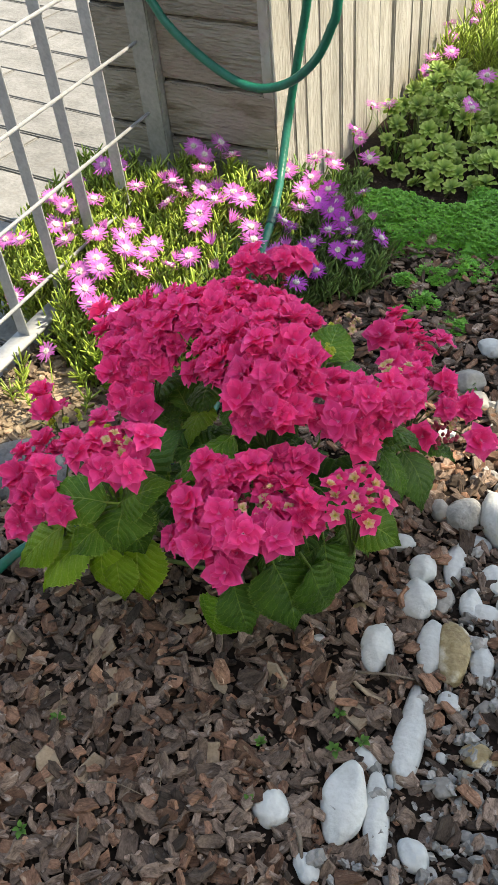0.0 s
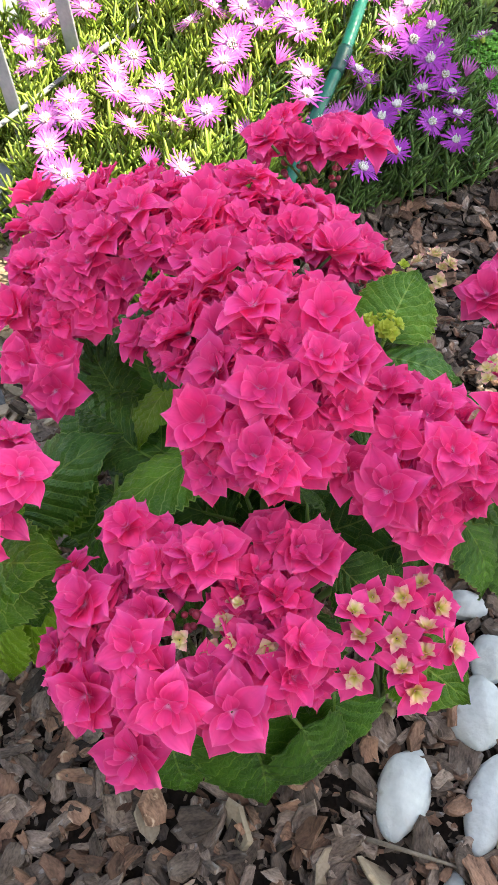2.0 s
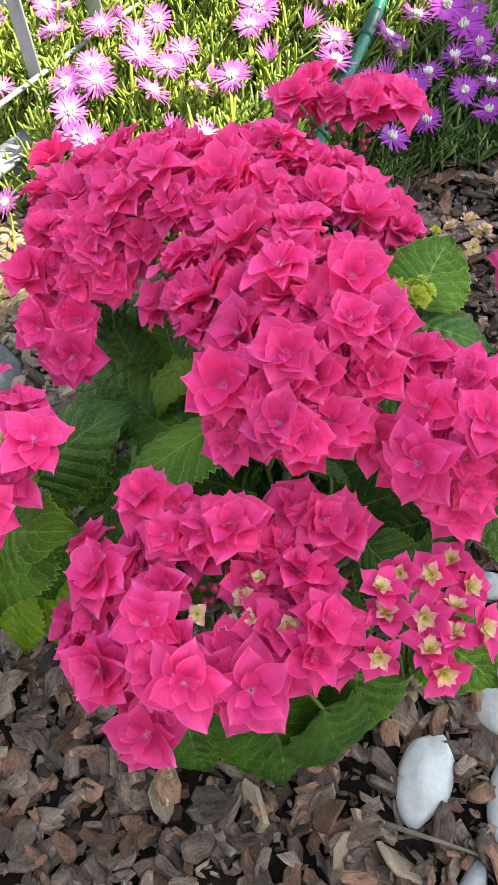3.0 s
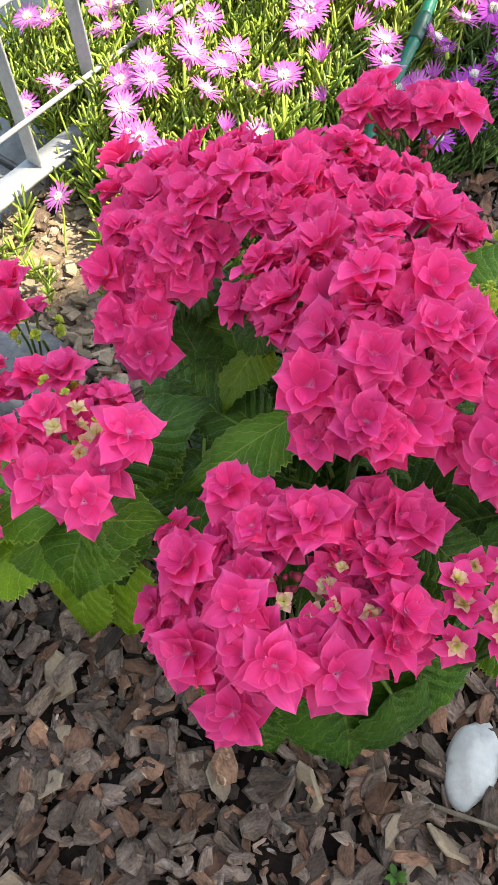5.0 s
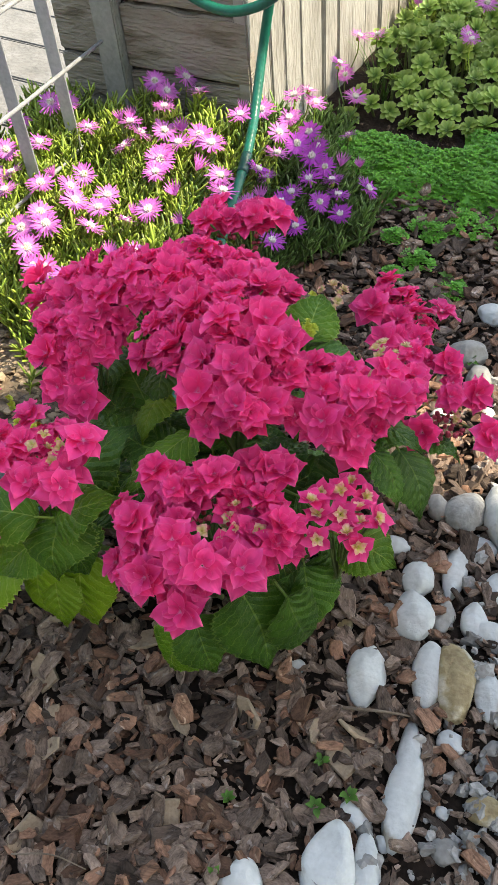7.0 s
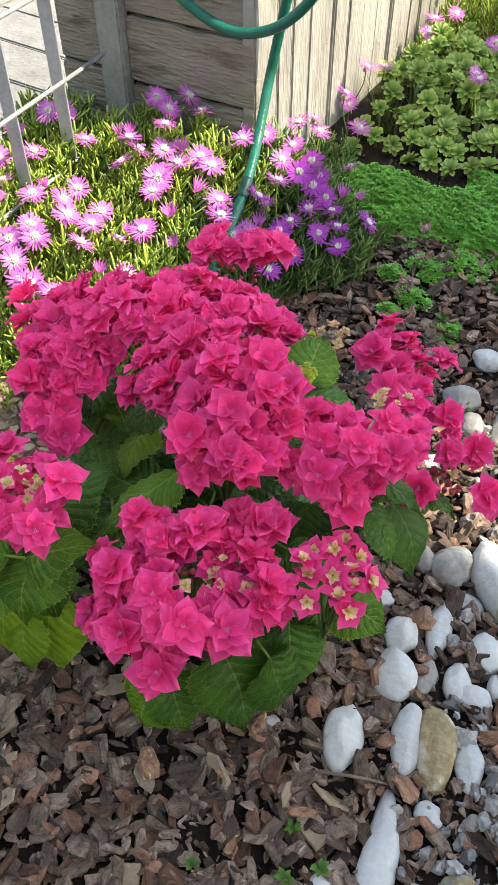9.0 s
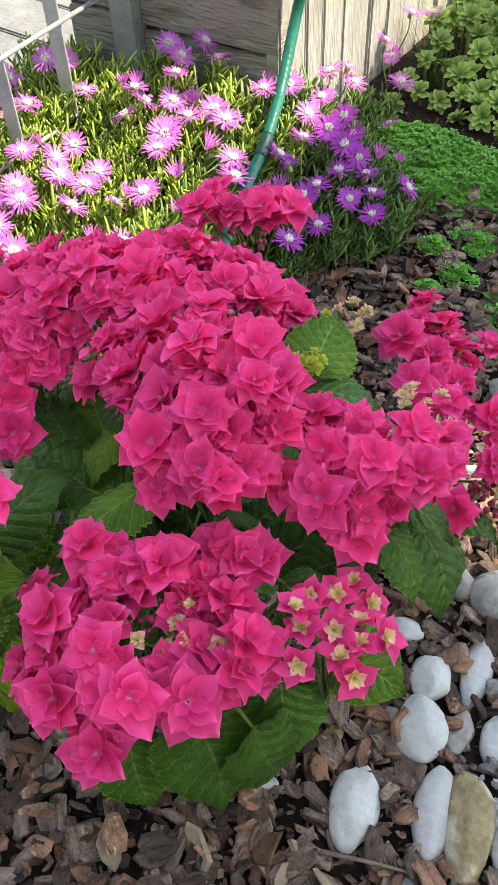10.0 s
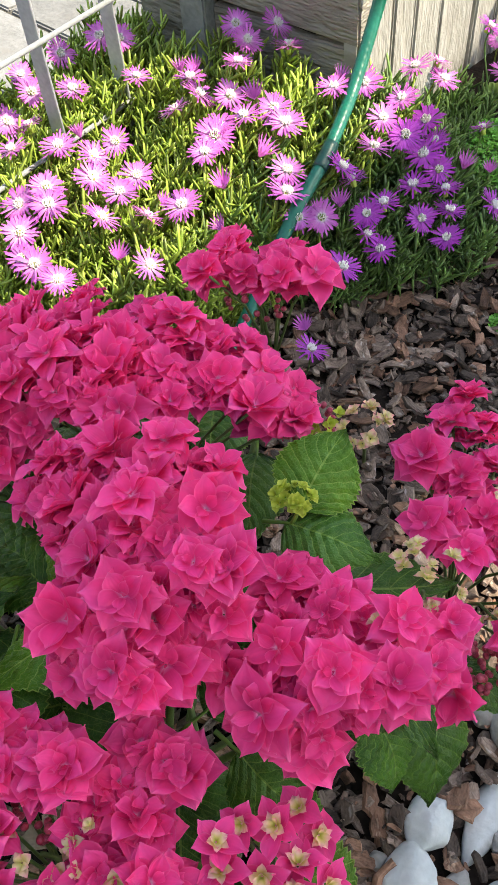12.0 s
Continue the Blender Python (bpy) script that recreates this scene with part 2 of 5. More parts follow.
# Shaded copy of ICE_PETAL, its violet deepened for the corner's shade.
SHADED_PETAL = petal_mat("shaded ice plant petal", [(0.0, (0.88, 0.80, 0.90)), (0.14, (0.66, 0.34, 0.74)), (0.36, (0.56, 0.10, 0.59)), (1.0, (0.48, 0.05, 0.51))], 0.4, 0.3, 0.1, 8.0)
ICE_HEART = surface("pale yellow stamens", (0.84, 0.80, 0.70), (0.92, 0.90, 0.84), 400, 0.7, 0.2)
SEDUM = surface("mat sedum leaf", (0.065, 0.26, 0.022), (0.20, 0.53, 0.07), 25, 0.45, 0.1, island=0.28)
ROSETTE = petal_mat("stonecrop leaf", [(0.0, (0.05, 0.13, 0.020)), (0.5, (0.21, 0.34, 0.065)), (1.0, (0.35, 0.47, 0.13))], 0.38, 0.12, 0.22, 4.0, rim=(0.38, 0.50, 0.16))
WEED = petal_mat("weed leaf", [(0.0, (0.05, 0.14, 0.02)), (1.0, (0.11, 0.26, 0.04))], 0.5, 0.25)
TWIG = surface("dry twig", (0.10, 0.075, 0.05), (0.25, 0.20, 0.15), 80, 0.85, 0.3)
TREE_LEAF = surface("tree leaf", (0.03, 0.07, 0.015), (0.07, 0.14, 0.03), 5, 0.6, 0.1)
TREE_BARK = surface("tree bark", (0.09, 0.07, 0.05), (0.2, 0.16, 0.12), 12, 0.9, 0.6)
PLASTER = surface("sandy bounce wall plaster", (0.34, 0.31, 0.26), (0.44, 0.41, 0.35), 6, 0.9, 0.2)


# ---- helpers of this scene ----
WORLD_OF = {}
rng = random.Random(7)


def thing(name, at, label, category, group="", kind=""):
    ob = new(name)
    ob.empty_display_size = 0.05
    ob.matrix_basis = Matrix.Translation(at)
    WORLD_OF[ob] = Matrix.Translation(at)
    return tagged(ob, label, category, group, kind)


def to_mesh(bm, name, smooth=True):
    me = bpy.data.meshes.new(name)
    bm.to_mesh(me)
    bm.free()
    if smooth:
        me.polygons.foreach_set("use_smooth", [True] * len(me.polygons))
    return me


def part(name, data, material, parent, label="", at=None, smooth=True, kind=""):
    """Links a bmesh or mesh as one object under a thing or a part, at a pose in the world."""
    me = to_mesh(data, name, smooth) if isinstance(data, bmesh.types.BMesh) else data
    if material and not me.materials:
        me.materials.append(material)
    ob = new(name, me)
    m = at or Matrix.Identity(4)
    if parent:
        ob.parent = parent
        ob.matrix_basis = WORLD_OF[parent].inverted() @ m
    else:
        ob.matrix_basis = m
    WORLD_OF[ob] = m
    return tagged(ob, label, kind=kind)


def mesh_of(name, verts, faces, uvs=None, smooth=True, material=None):
    me = bpy.data.meshes.new(name)
    me.from_pydata(verts, [], faces)
    if uvs:
        lay = me.uv_layers.new(name="UVMap")
        for lp in me.loops:
            lay.data[lp.index].uv = uvs[lp.vertex_index]
    if smooth:
        me.polygons.foreach_set("use_smooth", [True] * len(me.polygons))
    if material:
        me.materials.append(material)
    return me


def box(bm, x0, y0, z0, x1, y1, z1, bevel=0.0, segments=2):
    r = bmesh.ops.create_cube(bm, size=1, matrix=Matrix.Translation(((x0 + x1) / 2, (y0 + y1) / 2, (z0 + z1) / 2)) @ Matrix.Diagonal((x1 - x0, y1 - y0, z1 - z0, 1)))
    if bevel:
        es = list({e for v in r["verts"] for e in v.link_edges})
        bmesh.ops.bevel(bm, geom=es, offset=bevel, segments=segments, affect="EDGES")


def tube(points, radius, sides=8, taper=1.0, cap=True):
    """Vertices and faces of a tube along a smooth line."""
    pts = [Vector(p) for p in points]
    vs, fs = [], []
    up = Vector((0.03, 0.02, 1))
    for i, p in enumerate(pts):
        d = (pts[min(i + 1, len(pts) - 1)] - pts[max(i - 1, 0)]).normalized()
        if abs(d.dot(up.normalized())) > 0.95:
            up = Vector((1, 0.1, 0.0))
        a = d.cross(up).normalized()
        b = a.cross(d)
        up = b
        r = radius * (1 + (taper - 1) * i / max(1, len(pts) - 1))
        for k in range(sides):
            w = 2 * math.pi * k / sides
            vs.append(p + (a * math.cos(w) + b * math.sin(w)) * r)
    for i in range(len(pts) - 1):
        for k in range(sides):
            fs.append((i * sides + k, i * sides + (k + 1) % sides, (i + 1) * sides + (k + 1) % sides, (i + 1) * sides + k))
    if cap:
        fs.append(tuple(range(sides))[::-1])
        fs.append(tuple(range((len(pts) - 1) * sides, len(pts) * sides)))
    return vs, fs


def spline(points, steps=10):
    """A Catmull-Rom line through the points."""
    p = [Vector(q) for q in points]
    p = [2 * p[0] - p[1]] + p + [2 * p[-1] - p[-2]]
    out = []
    for i in range(1, len(p) - 2):
        for s in range(steps):
            t = s / steps
            a, b, c, d = p[i - 1:i + 3]
            out.append(0.5 * (2 * b + (c - a) * t + (2 * a - 5 * b + 4 * c - d) * t * t + (3 * b - a - 3 * c + d) * t ** 3))
    out.append(p[-2])
    return out


def facing(at, normal, spin=0.0, size=1.0):
    """A pose whose z looks along the normal."""
    q = Vector(normal).normalized().to_track_quat("Z", "Y")
    return Matrix.LocRotScale(at, q @ Euler((0, 0, spin)).to_quaternion(), (size, size, size))


def step(a, b, x):
    t = min(1.0, max(0.0, (x - a) / (b - a)))
    return t * t * (3 - 2 * t)


def ground_z(x, y):
    """The bed: nearly level, rising gently towards the wall, with shallow hollows."""
    z = 0.10 * step(1.25, 1.8, y) * (1 - 0.5 * step(-0.4, 0.1, x))
    z += 0.012 * noise.noise((x * 4, y * 4, 0.3)) + 0.005 * noise.noise((x * 15, y * 15, 2.0))
    edge = step(-0.835, -0.875, x)
    z = z * (1 - edge) - 0.10 * edge
    return z


# ---- ground ----
def make_ground():
    xs = [-400, -60, -12, -5, -2.5] + [-1.6 + 0.02 * i for i in range(121)] + [1.2, 2.5, 6, 20, 80, 400]
    ys = [-400, -60, -12, -4, -1.5, -0.7] + [-0.3 + 0.02 * i for i in range(146)] + [3.0, 4, 7, 14, 40, 120, 400]
    vs = [(x, y, ground_z(x, y)) for y in ys for x in xs]
    w = len(xs)
    fs = [(j * w + i, j * w + i + 1, (j + 1) * w + i + 1, (j + 1) * w + i) for j in range(len(ys) - 1) for i in range(w - 1)]
    ob = part("ground", mesh_of("ground", vs, fs), SOIL, None, "dark garden soil of the planting bed")
    return tagged(ob, category="ground", kind="structure")


GROUND = make_ground()

# ---- wall and fence: they follow the slope of the bank, so all of it is built plumb and then laid along LEAN ----
WX, WY = -0.574, 1.432
BOARD_Z = [-0.05, 0.117, 0.234, 0.345, 0.463, 0.578, 0.69]
LEAN = Matrix.Translation((-0.7, 1.4, 0.25)) @ Vector((0, 0, 1)).rotation_difference(Vector((-0.042, -0.088, 1))).to_matrix().to_4x4() @ Matrix.Translation((0.7, -1.4, -0.25))


def make_wall():
    core = bmesh.new()
    box(core, -0.96, WY + 0.012, -0.12, WX - 0.022, WY + 0.1, 0.68)
    box(core, WX - 0.1, WY + 0.1, -0.12, WX - 0.022, 3.6, 0.68)
    wall = part("wall_east", core, GAP, None, "weathered garden wall clad in grey and pale boards", at=LEAN)
    tagged(wall, category="garden wall", kind="structure")
    r = random.Random(3)
    for z0, z1 in zip(BOARD_Z, BOARD_Z[1:]):
        for x0, x1, dy, dz in ((-0.813, WX - 0.001, 0.0, 0.0), (-0.96, -0.861, 0.004, 0.008)):
            bm = bmesh.new()
            box(bm, x0, WY + dy - r.uniform(0, 0.004), z0 + 0.003 + dz, x1, WY + 0.02, z1 - 0.003 + dz, 0.003, 2)
            bmesh.ops.subdivide_edges(bm, edges=[e for e in bm.edges if abs(e.verts[0].co.x - e.verts[1].co.x) > 0.05], cuts=14)
            for v in bm.verts:
                if v.co.z > z1 - 0.01:
                    v.co.z += 0.004 * noise.noise((v.co.x * 45, z1 * 9, 0.5))
                if v.co.x > WX - 0.01:
                    v.co.x += 0.005 * noise.noise((1, 1, v.co.z * 60))
            part("board", bm, BOARD_DARK, wall, at=LEAN, smooth=False)
    y = WY - 0.002
    while y < 3.5:
        w = r.uniform(0.045, 0.085)
        bm = bmesh.new()
        box(bm, WX - 0.024, y, -0.10, WX + r.uniform(-0.003, 0.004), y + w - 0.004, 0.68 + r.uniform(-0.004, 0.004), 0.003, 2)
        part("board", bm, BOARD_PALE, wall, at=LEAN, smooth=False)
        y += w
    return wall


make_wall()


def make_post():
    bm = bmesh.new()
    box(bm, -0.860, 1.413, -0.12, -0.813, WY + 0.011, 0.85, 0.003)
    p = part("fence_post", bm, CONCRETE, None, "square grey concrete post at the wall's end", at=LEAN, smooth=False)
    tagged(p, category="post", kind="structure")
    return p


make_post()


# ---- fence of galvanised grating ----
FX = -0.82
BAR_Y = [1.254 - 0.1135 * i for i in range(13)]
ROD_Z = [0.181 + 0.1305 * i for i in range(7)]


def make_fence():
    f = thing("grating_fence", (FX, 0.6, 0.02), "galvanised steel grating fence with flat upright bars and thin cross rods", "fence")
    bm = bmesh.new()
    box(bm, -0.0125, -0.0015, 0, 0.0125, 0.0015, 1.05, 0.0006, 1)
    bar = to_mesh(bm, "bar", False)
    for y in BAR_Y:
        part("bar", bar, ZINC, f, at=LEAN @ Matrix.Translation((FX, y, 0.113)))
    for z in ROD_Z:
        vs, fs = tube([(FX + 0.0145, -0.15, z), (FX + 0.0145, 0.6, z + 0.001), (FX + 0.0145, 1.36, z)], 0.0032, 8)
        part("rod", mesh_of("rod", vs, fs), ZINC, f, at=LEAN)
    bm = bmesh.new()
    box(bm, FX - 0.018, -0.15, 0.104, FX + 0.020, 1.35, 0.113, 0.0015)
    part("bottom_rail", bm, ZINC, f, at=LEAN)
    return f


make_fence()


# ---- paving beyond the fence ----
def make_paving():
    bm = bmesh.new()
    box(bm, -6, -2.15, -0.12, -0.866, 6, -0.042)
    base = part("pavement", bm, JOINT, None, "sunlit pale stone paving beyond the fence")
    tagged(base, category="pavement", kind="structure")
    r = random.Random(5)
    y = 0.2
    while y < 4.2:
        d = 0.19 + r.uniform(-0.01, 0.02)
        x = -0.868 - r.uniform(0, 0.3)
        lead = -0.868
        while lead > -3.4:
            w = min(r.uniform(0.6, 1.1), lead + 3.45)
            bm = bmesh.new()
            box(bm, lead - w + 0.006, y + 0.005, -0.06, lead, y + d - 0.004, -0.035 + r.uniform(-0.002, 0.002), 0.004, 2)
            part("slab", bm, PAVING, base, smooth=False)
            lead -= w
        y += d


make_paving()


# ---- garden hose ----
def make_hose():
    line = spline([(-0.545, 0.40, 0.012), (-0.545, 0.53, 0.016), (-0.52, 0.62, 0.012), (-0.47, 0.72, 0.010), (-0.44, 0.88, 0.004), (-0.47, 1.05, 0.05),
                   (-0.491, 1.197, 0.163), (-0.498, 1.237, 0.182), (-0.507, 1.279, 0.198), (-0.521, 1.328, 0.220), (-0.536, 1.372, 0.240), (-0.552, 1.425, 0.300), (-0.549, 1.437, 0.36), (-0.540, 1.44, 0.43), (-0.528, 1.44, 0.512), (-0.510, 1.44, 0.70)], 14)
    h = thing("garden_hose", (-0.53, 1.38, 0.0), "green ribbed garden hose hanging by the wall", "hose")
    for nm, pts in (("hose_run", line), ("hose_loop", spline([(-0.86, 1.375, 0.57), (-0.804, 1.385, 0.493), (-0.772, 1.385, 0.457), (-0.712, 1.385, 0.416), (-0.643, 1.385, 0.384), (-0.585, 1.385, 0.377), (-0.527, 1.385, 0.399), (-0.483, 1.385, 0.442), (-0.459, 1.385, 0.493), (-0.449, 1.385, 0.537), (-0.444, 1.385, 0.70)], 16))):
        fine = []
        for a, b in zip(pts, pts[1:]):
            n = max(1, int((b - a).length / 0.0016))
            fine += [a.lerp(b, k / n) for k in range(n)]
        vs, fs = tube(fine, 0.0078, 14)
        for i in range(len(fine)):
            for k in range(14):
                q = vs[i * 14 + k]
                rib = 0.00012 * (math.cos(i * 1.3 + k * 2 * math.pi / 14 * 3) + math.cos(i * 1.3 - k * 2 * math.pi / 14 * 3))
                vs[i * 14 + k] = q + (q - fine[i]).normalized() * rib
        part(nm, mesh_of(nm, vs, fs), HOSE, h)
    vs, fs = tube(spline([(-0.503, 1.262, 0.1925), (-0.507, 1.279, 0.198), (-0.5115, 1.296, 0.2055)], 4), 0.0091, 12)
    part("coupling", mesh_of("coupling", vs, fs), COUPLING, h, "dark green hose coupling")


make_hose()


# ---- unseen wall and terrace, added behind the viewer to bounce light ----
def bounce_surfaces():
    bm = bmesh.new()
    box(bm, -5, -2.5, -0.12, 5, -2.2, 2.7, 0.01)
    w = part("bounce_wall", bm, PLASTER, None, "unseen plain sandy plaster wall added to bounce light")
    tagged(w, category="house wall", kind="structure")
    bm = bmesh.new()
    box(bm, -0.9, -2.19, -0.12, 5, -0.75, -0.012, 0.006)
    t = part("terrace", bm, PAVING, None, "unseen pale stone terrace added to bounce light")
    tagged(t, category="terrace", kind="structure")


bounce_surfaces()


# ---- hydrangea ----
def petal_grid(length, width, rise, cup, point=1.0, nu=6, nv=6, curl=0.0, twist=0.0, wave=0.0, ph=0.0, fold=0.0, blunt=False):
    """One broad petal with a short point along +x from the centre: rows of vertices with u, v."""
    vs, uv, fs = [], [], []
    for i in range(nu + 1):
        u = i / nu
        half = width * 0.5 * (max(0.0, math.sin(math.pi * u ** (0.80 * point))) ** (0.80 + 0.55 * u * u) + 0.16 * (1 - u) ** 2)
        if blunt:
            half = width * 0.5 * (0.3 + 0.7 * math.sin(1.571 * min(1.0, u / 0.65))) * math.sqrt(max(0.0, 1 - (max(0.0, u - 0.65) / 0.35) ** 2))
        x = length * u
        for j in range(nv + 1):
            v = j / nv - 0.5
            y = 2 * v * half
            z = rise * length * u + cup * (y * y) / width * 2.2 - curl * length * u ** 3 + twist * y * u + fold * abs(y)
            z += wave * length * u * math.sin(ph + 5 * v + 3 * u) + wave * 0.9 * length * u * (4 * v * v) * math.sin(ph * 2 + 9 * u + 2 * v)
            vs.append(Vector((x, y, z)))
            uv.append((u, v + 0.5))
    for i in range(nu):
        for j in range(nv):
            k = i * (nv + 1) + j
            fs.append((k, k + nv + 1, k + nv + 2, k + 1))
    return vs, uv, fs


def floret_mesh(name, seed, whorls, material, size=1.0, inner=None, wave=0.05, nu=8):
    """A double floret: whorls of (count, length, width, rise, cup, lift)."""
    r = random.Random(seed)
    V, U, F = [], [], []
    first = 0
    for w, (count, length, width, rise, cup, lift) in enumerate(whorls):
        off = r.uniform(0, 6.3)
        for k in range(count):
            vs, uv, fs = petal_grid(length * r.uniform(0.84, 1.12) * size, width * r.uniform(0.88, 1.12) * size, rise + r.uniform(-0.26, 0.28), cup * r.uniform(0.3, 1.3), r.uniform(0.85, 1.25), nu=nu, curl=r.uniform(0.02, 0.26), twist=r.uniform(-0.22, 0.22), wave=wave, ph=r.uniform(0, 6), fold=r.uniform(0.0, 0.22))
            ang = off + 2 * math.pi * k / count + r.uniform(-0.2, 0.2)
            m = Matrix.Rotation(ang, 3, "Z")
            b = len(V)
            V += [m @ (q + Vector((0.0006, 0, lift * size))) for q in vs]
            U += uv
            F += [tuple(i + b for i in f) for f in fs]
        if w == 0:
            first = len(F)
    me = mesh_of(name, V, F, U, material=material)
    if inner:
        me.materials.append(inner)
        for p in me.polygons:
            p.material_index = 1 if p.index >= first else 0
    return me


# florets about 40 mm across: open, starry, cupped and half-opened ones
FULL = [floret_mesh("floret", 10 + s, [(6, 0.0212, 0.0180, 0.14, 0.34, 0.0), (5, 0.0182, 0.0155, 0.46, 0.55, 0.002), (4, 0.0128, 0.0108, 0.85, 0.7, 0.003), (2, 0.0062, 0.0055, 1.5, 0.7, 0.004)], PINK, wave=0.07) for s in range(9)]
STAR = [floret_mesh("floret", 40 + s, [(5, 0.0225, 0.0172, 0.10, 0.26, 0.0), (5, 0.0172, 0.0130, 0.42, 0.45, 0.002), (3, 0.0085, 0.0070, 1.0, 0.7, 0.003)], PINK, wave=0.07) for s in range(6)]
CUP = [floret_mesh("floret", 50 + s, [(5, 0.0215, 0.0180, 0.42, 0.5, 0.0), (5, 0.0190, 0.0155, 0.78, 0.6, 0.002), (3, 0.0140, 0.0115, 1.25, 0.7, 0.003)], PINK, wave=0.08) for s in range(6)]
BABY = [floret_mesh("floret", 60 + s, [(5, 0.0168, 0.0120, 0.40, 0.45, 0.0), (5, 0.0074, 0.0052, 0.75, 0.6, 0.002), (4, 0.0048, 0.0040, 1.4, 0.7, 0.003)], PINK, inner=YOUNG) for s in range(6)]
TINY = [floret_mesh("floret", 80 + s, [(4, 0.008, 0.007, 0.35, 0.5, 0.0), (3, 0.005, 0.005, 1.0, 0.7, 0.001)], CREAM, nu=5) for s in range(3)]
LIMES = [floret_mesh("floret", 90 + s, [(4, 0.0066, 0.0055, 0.6, 0.6, 0.0), (4, 0.004, 0.004, 1.1, 0.7, 0.002)], LIME, nu=5) for s in range(3)]


def bud_mesh():
    bm = bmesh.new()
    bmesh.ops.create_icosphere(bm, subdivisions=2, radius=0.0032)
    for v in bm.verts:
        v.co.z *= 1.25
    return to_mesh(bm, "bud")


BUD_MESH = bud_mesh()
BASE = Vector((-0.22, 0.70, 0.0))
HYD = thing("hydrangea_bush", (BASE.x, BASE.y, 0.0), "low hydrangea bush with deep pink flower heads and broad leaves", "hydrangea")


def flower_head(heart, florets, meshes, seed=1, reach=0.066, sink=0.011, label="", fill=0.88, tilt=0.36):
    """A flower head: stalks rising from its heart to each floret; florets as x, y, z and breadth in millimetres, with smaller ones under them."""
    r = random.Random(seed)
    heart = Vector(heart)
    pos = [(Vector(p[:3]) / 1000, p[3] / 40.0) for p in florets]
    V, F = [], []
    root = BASE.lerp(heart, 0.75) - Vector((0, 0, 0.03))
    for p, s in pos:
        vs, fs = tube([heart - Vector((0, 0, 0.035)), heart.lerp(p, 0.45), p - (p - heart).normalized() * 0.002], 0.0012, 5)
        F += [tuple(i + len(V) for i in f) for f in fs]
        V += vs
    vs, fs = tube(spline([BASE + Vector((r.uniform(-0.02, 0.02), r.uniform(-0.02, 0.02), -0.01)), root, heart - Vector((0, 0, 0.03))], 6), 0.0032, 7)
    F += [tuple(i + len(V) for i in f) for f in fs]
    V += vs
    head = part("flower_head", mesh_of("flower_head", V, F), STEM, HYD, label)
    under = []
    if fill:
        for i, (a, _) in enumerate(pos):
            for b, _ in pos[i + 1:]:
                if 0.022 < (a - b).length < reach:
                    m = (a + b) / 2
                    c = m - (m - heart).normalized() * sink
                    if all((c - e).length > 0.0135 for e, _ in under):
                        under.append((c, fill))
        for a, _ in pos:
            for k in range(5):
                d = Vector((r.uniform(-1, 1), r.uniform(-1, 1), r.uniform(-0.6, 0.6))).normalized()
                c = a + d * r.uniform(0.012, 0.020) - (a - heart).normalized() * (sink + 0.004)
                near = sum((c - b).length < 0.036 for b, _ in pos)
                if near >= 3 and all((c - e).length > 0.0130 for e, _ in under):
                    under.append((c, fill))
    for k, (c, s) in enumerate(pos + under):
        n = (c - heart).normalized()
        n = (n * 0.9 + Vector((r.uniform(-tilt, tilt), r.uniform(-tilt, tilt) - 0.26, 0.40))).normalized()
        part("floret", r.choice(meshes), None, head, at=facing(c, n, r.uniform(0, 6.3), s * (1.02 if k < len(pos) else r.uniform(0.9, 1.1))))
    return head


PINKS = FULL + STAR[:4] + CUP
UL = [(-531, 815, 266, 43), (-472, 796, 300, 38), (-409, 757, 330, 40), (-449, 724, 295, 36), (-419, 723, 300, 38), (-389, 730, 327, 37), (-368, 738, 318, 36), (-430, 690, 286, 40), (-394, 699, 294, 33), (-376, 715, 299, 42), (-403, 667, 272, 40), (-371, 664, 267, 47), (-500, 770, 275, 38), (-452, 760, 300, 38), (-488, 830, 280, 38)]
UB = [(-376, 770, 354, 42), (-458, 822, 306, 38), (-356, 756, 343, 40), (-344, 792, 345, 41), (-325, 820, 336, 42), (-307, 766, 353, 40), (-344, 861, 342, 40), (-330, 851, 337, 38), (-379, 860, 323, 38), (-257, 836, 332, 42), (-304, 885, 323, 42), (-276, 870, 326, 41), (-293, 841, 331, 40), (-258, 882, 311, 36), (-452, 866, 290, 38), (-372, 803, 349, 38), (-447, 801, 305, 41), (-415, 838, 316, 40), (-240, 858, 314, 34), (-405, 785, 335, 38), (-385, 745, 342, 36)]
UC = [(-312, 716, 348, 40), (-317, 699, 322, 36), (-298, 728, 351, 33), (-279, 703, 348, 40), (-236, 708, 390, 42), (-229, 701, 376, 32), (-204, 729, 385, 44), (-206, 704, 377, 32), (-186, 700, 388, 33), (-175, 712, 382, 42), (-203, 668, 380, 40), (-239, 678, 361, 41), (-272, 684, 339, 30), (-227, 648, 355, 40), (-187, 641, 361, 38), (-212, 635, 332, 36), (-180, 671, 357, 30), (-173, 663, 351, 40), (-195, 697, 353, 28), (-252, 749, 384, 34), (-280, 735, 366, 36), (-225, 765, 362, 36)]
FRONT = [(-241, 593, 300, 38), (-224, 604, 296, 27), (-214, 580, 305, 29), (-187, 602, 313, 41), (-234, 547, 284, 46), (-258, 561, 278, 30), (-192, 539, 296, 42), (-203, 513, 269, 43), (-158, 527, 297, 42), (-132, 546, 285, 49), (-166, 505, 255, 43), (-245, 528, 245, 34), (-144, 578, 289, 37), (-147, 608, 297, 36), (-121, 591, 299, 36), (-143, 640, 303, 41), (-170, 636, 304, 37), (-109, 587, 277, 33), (-229, 515, 255, 30)]
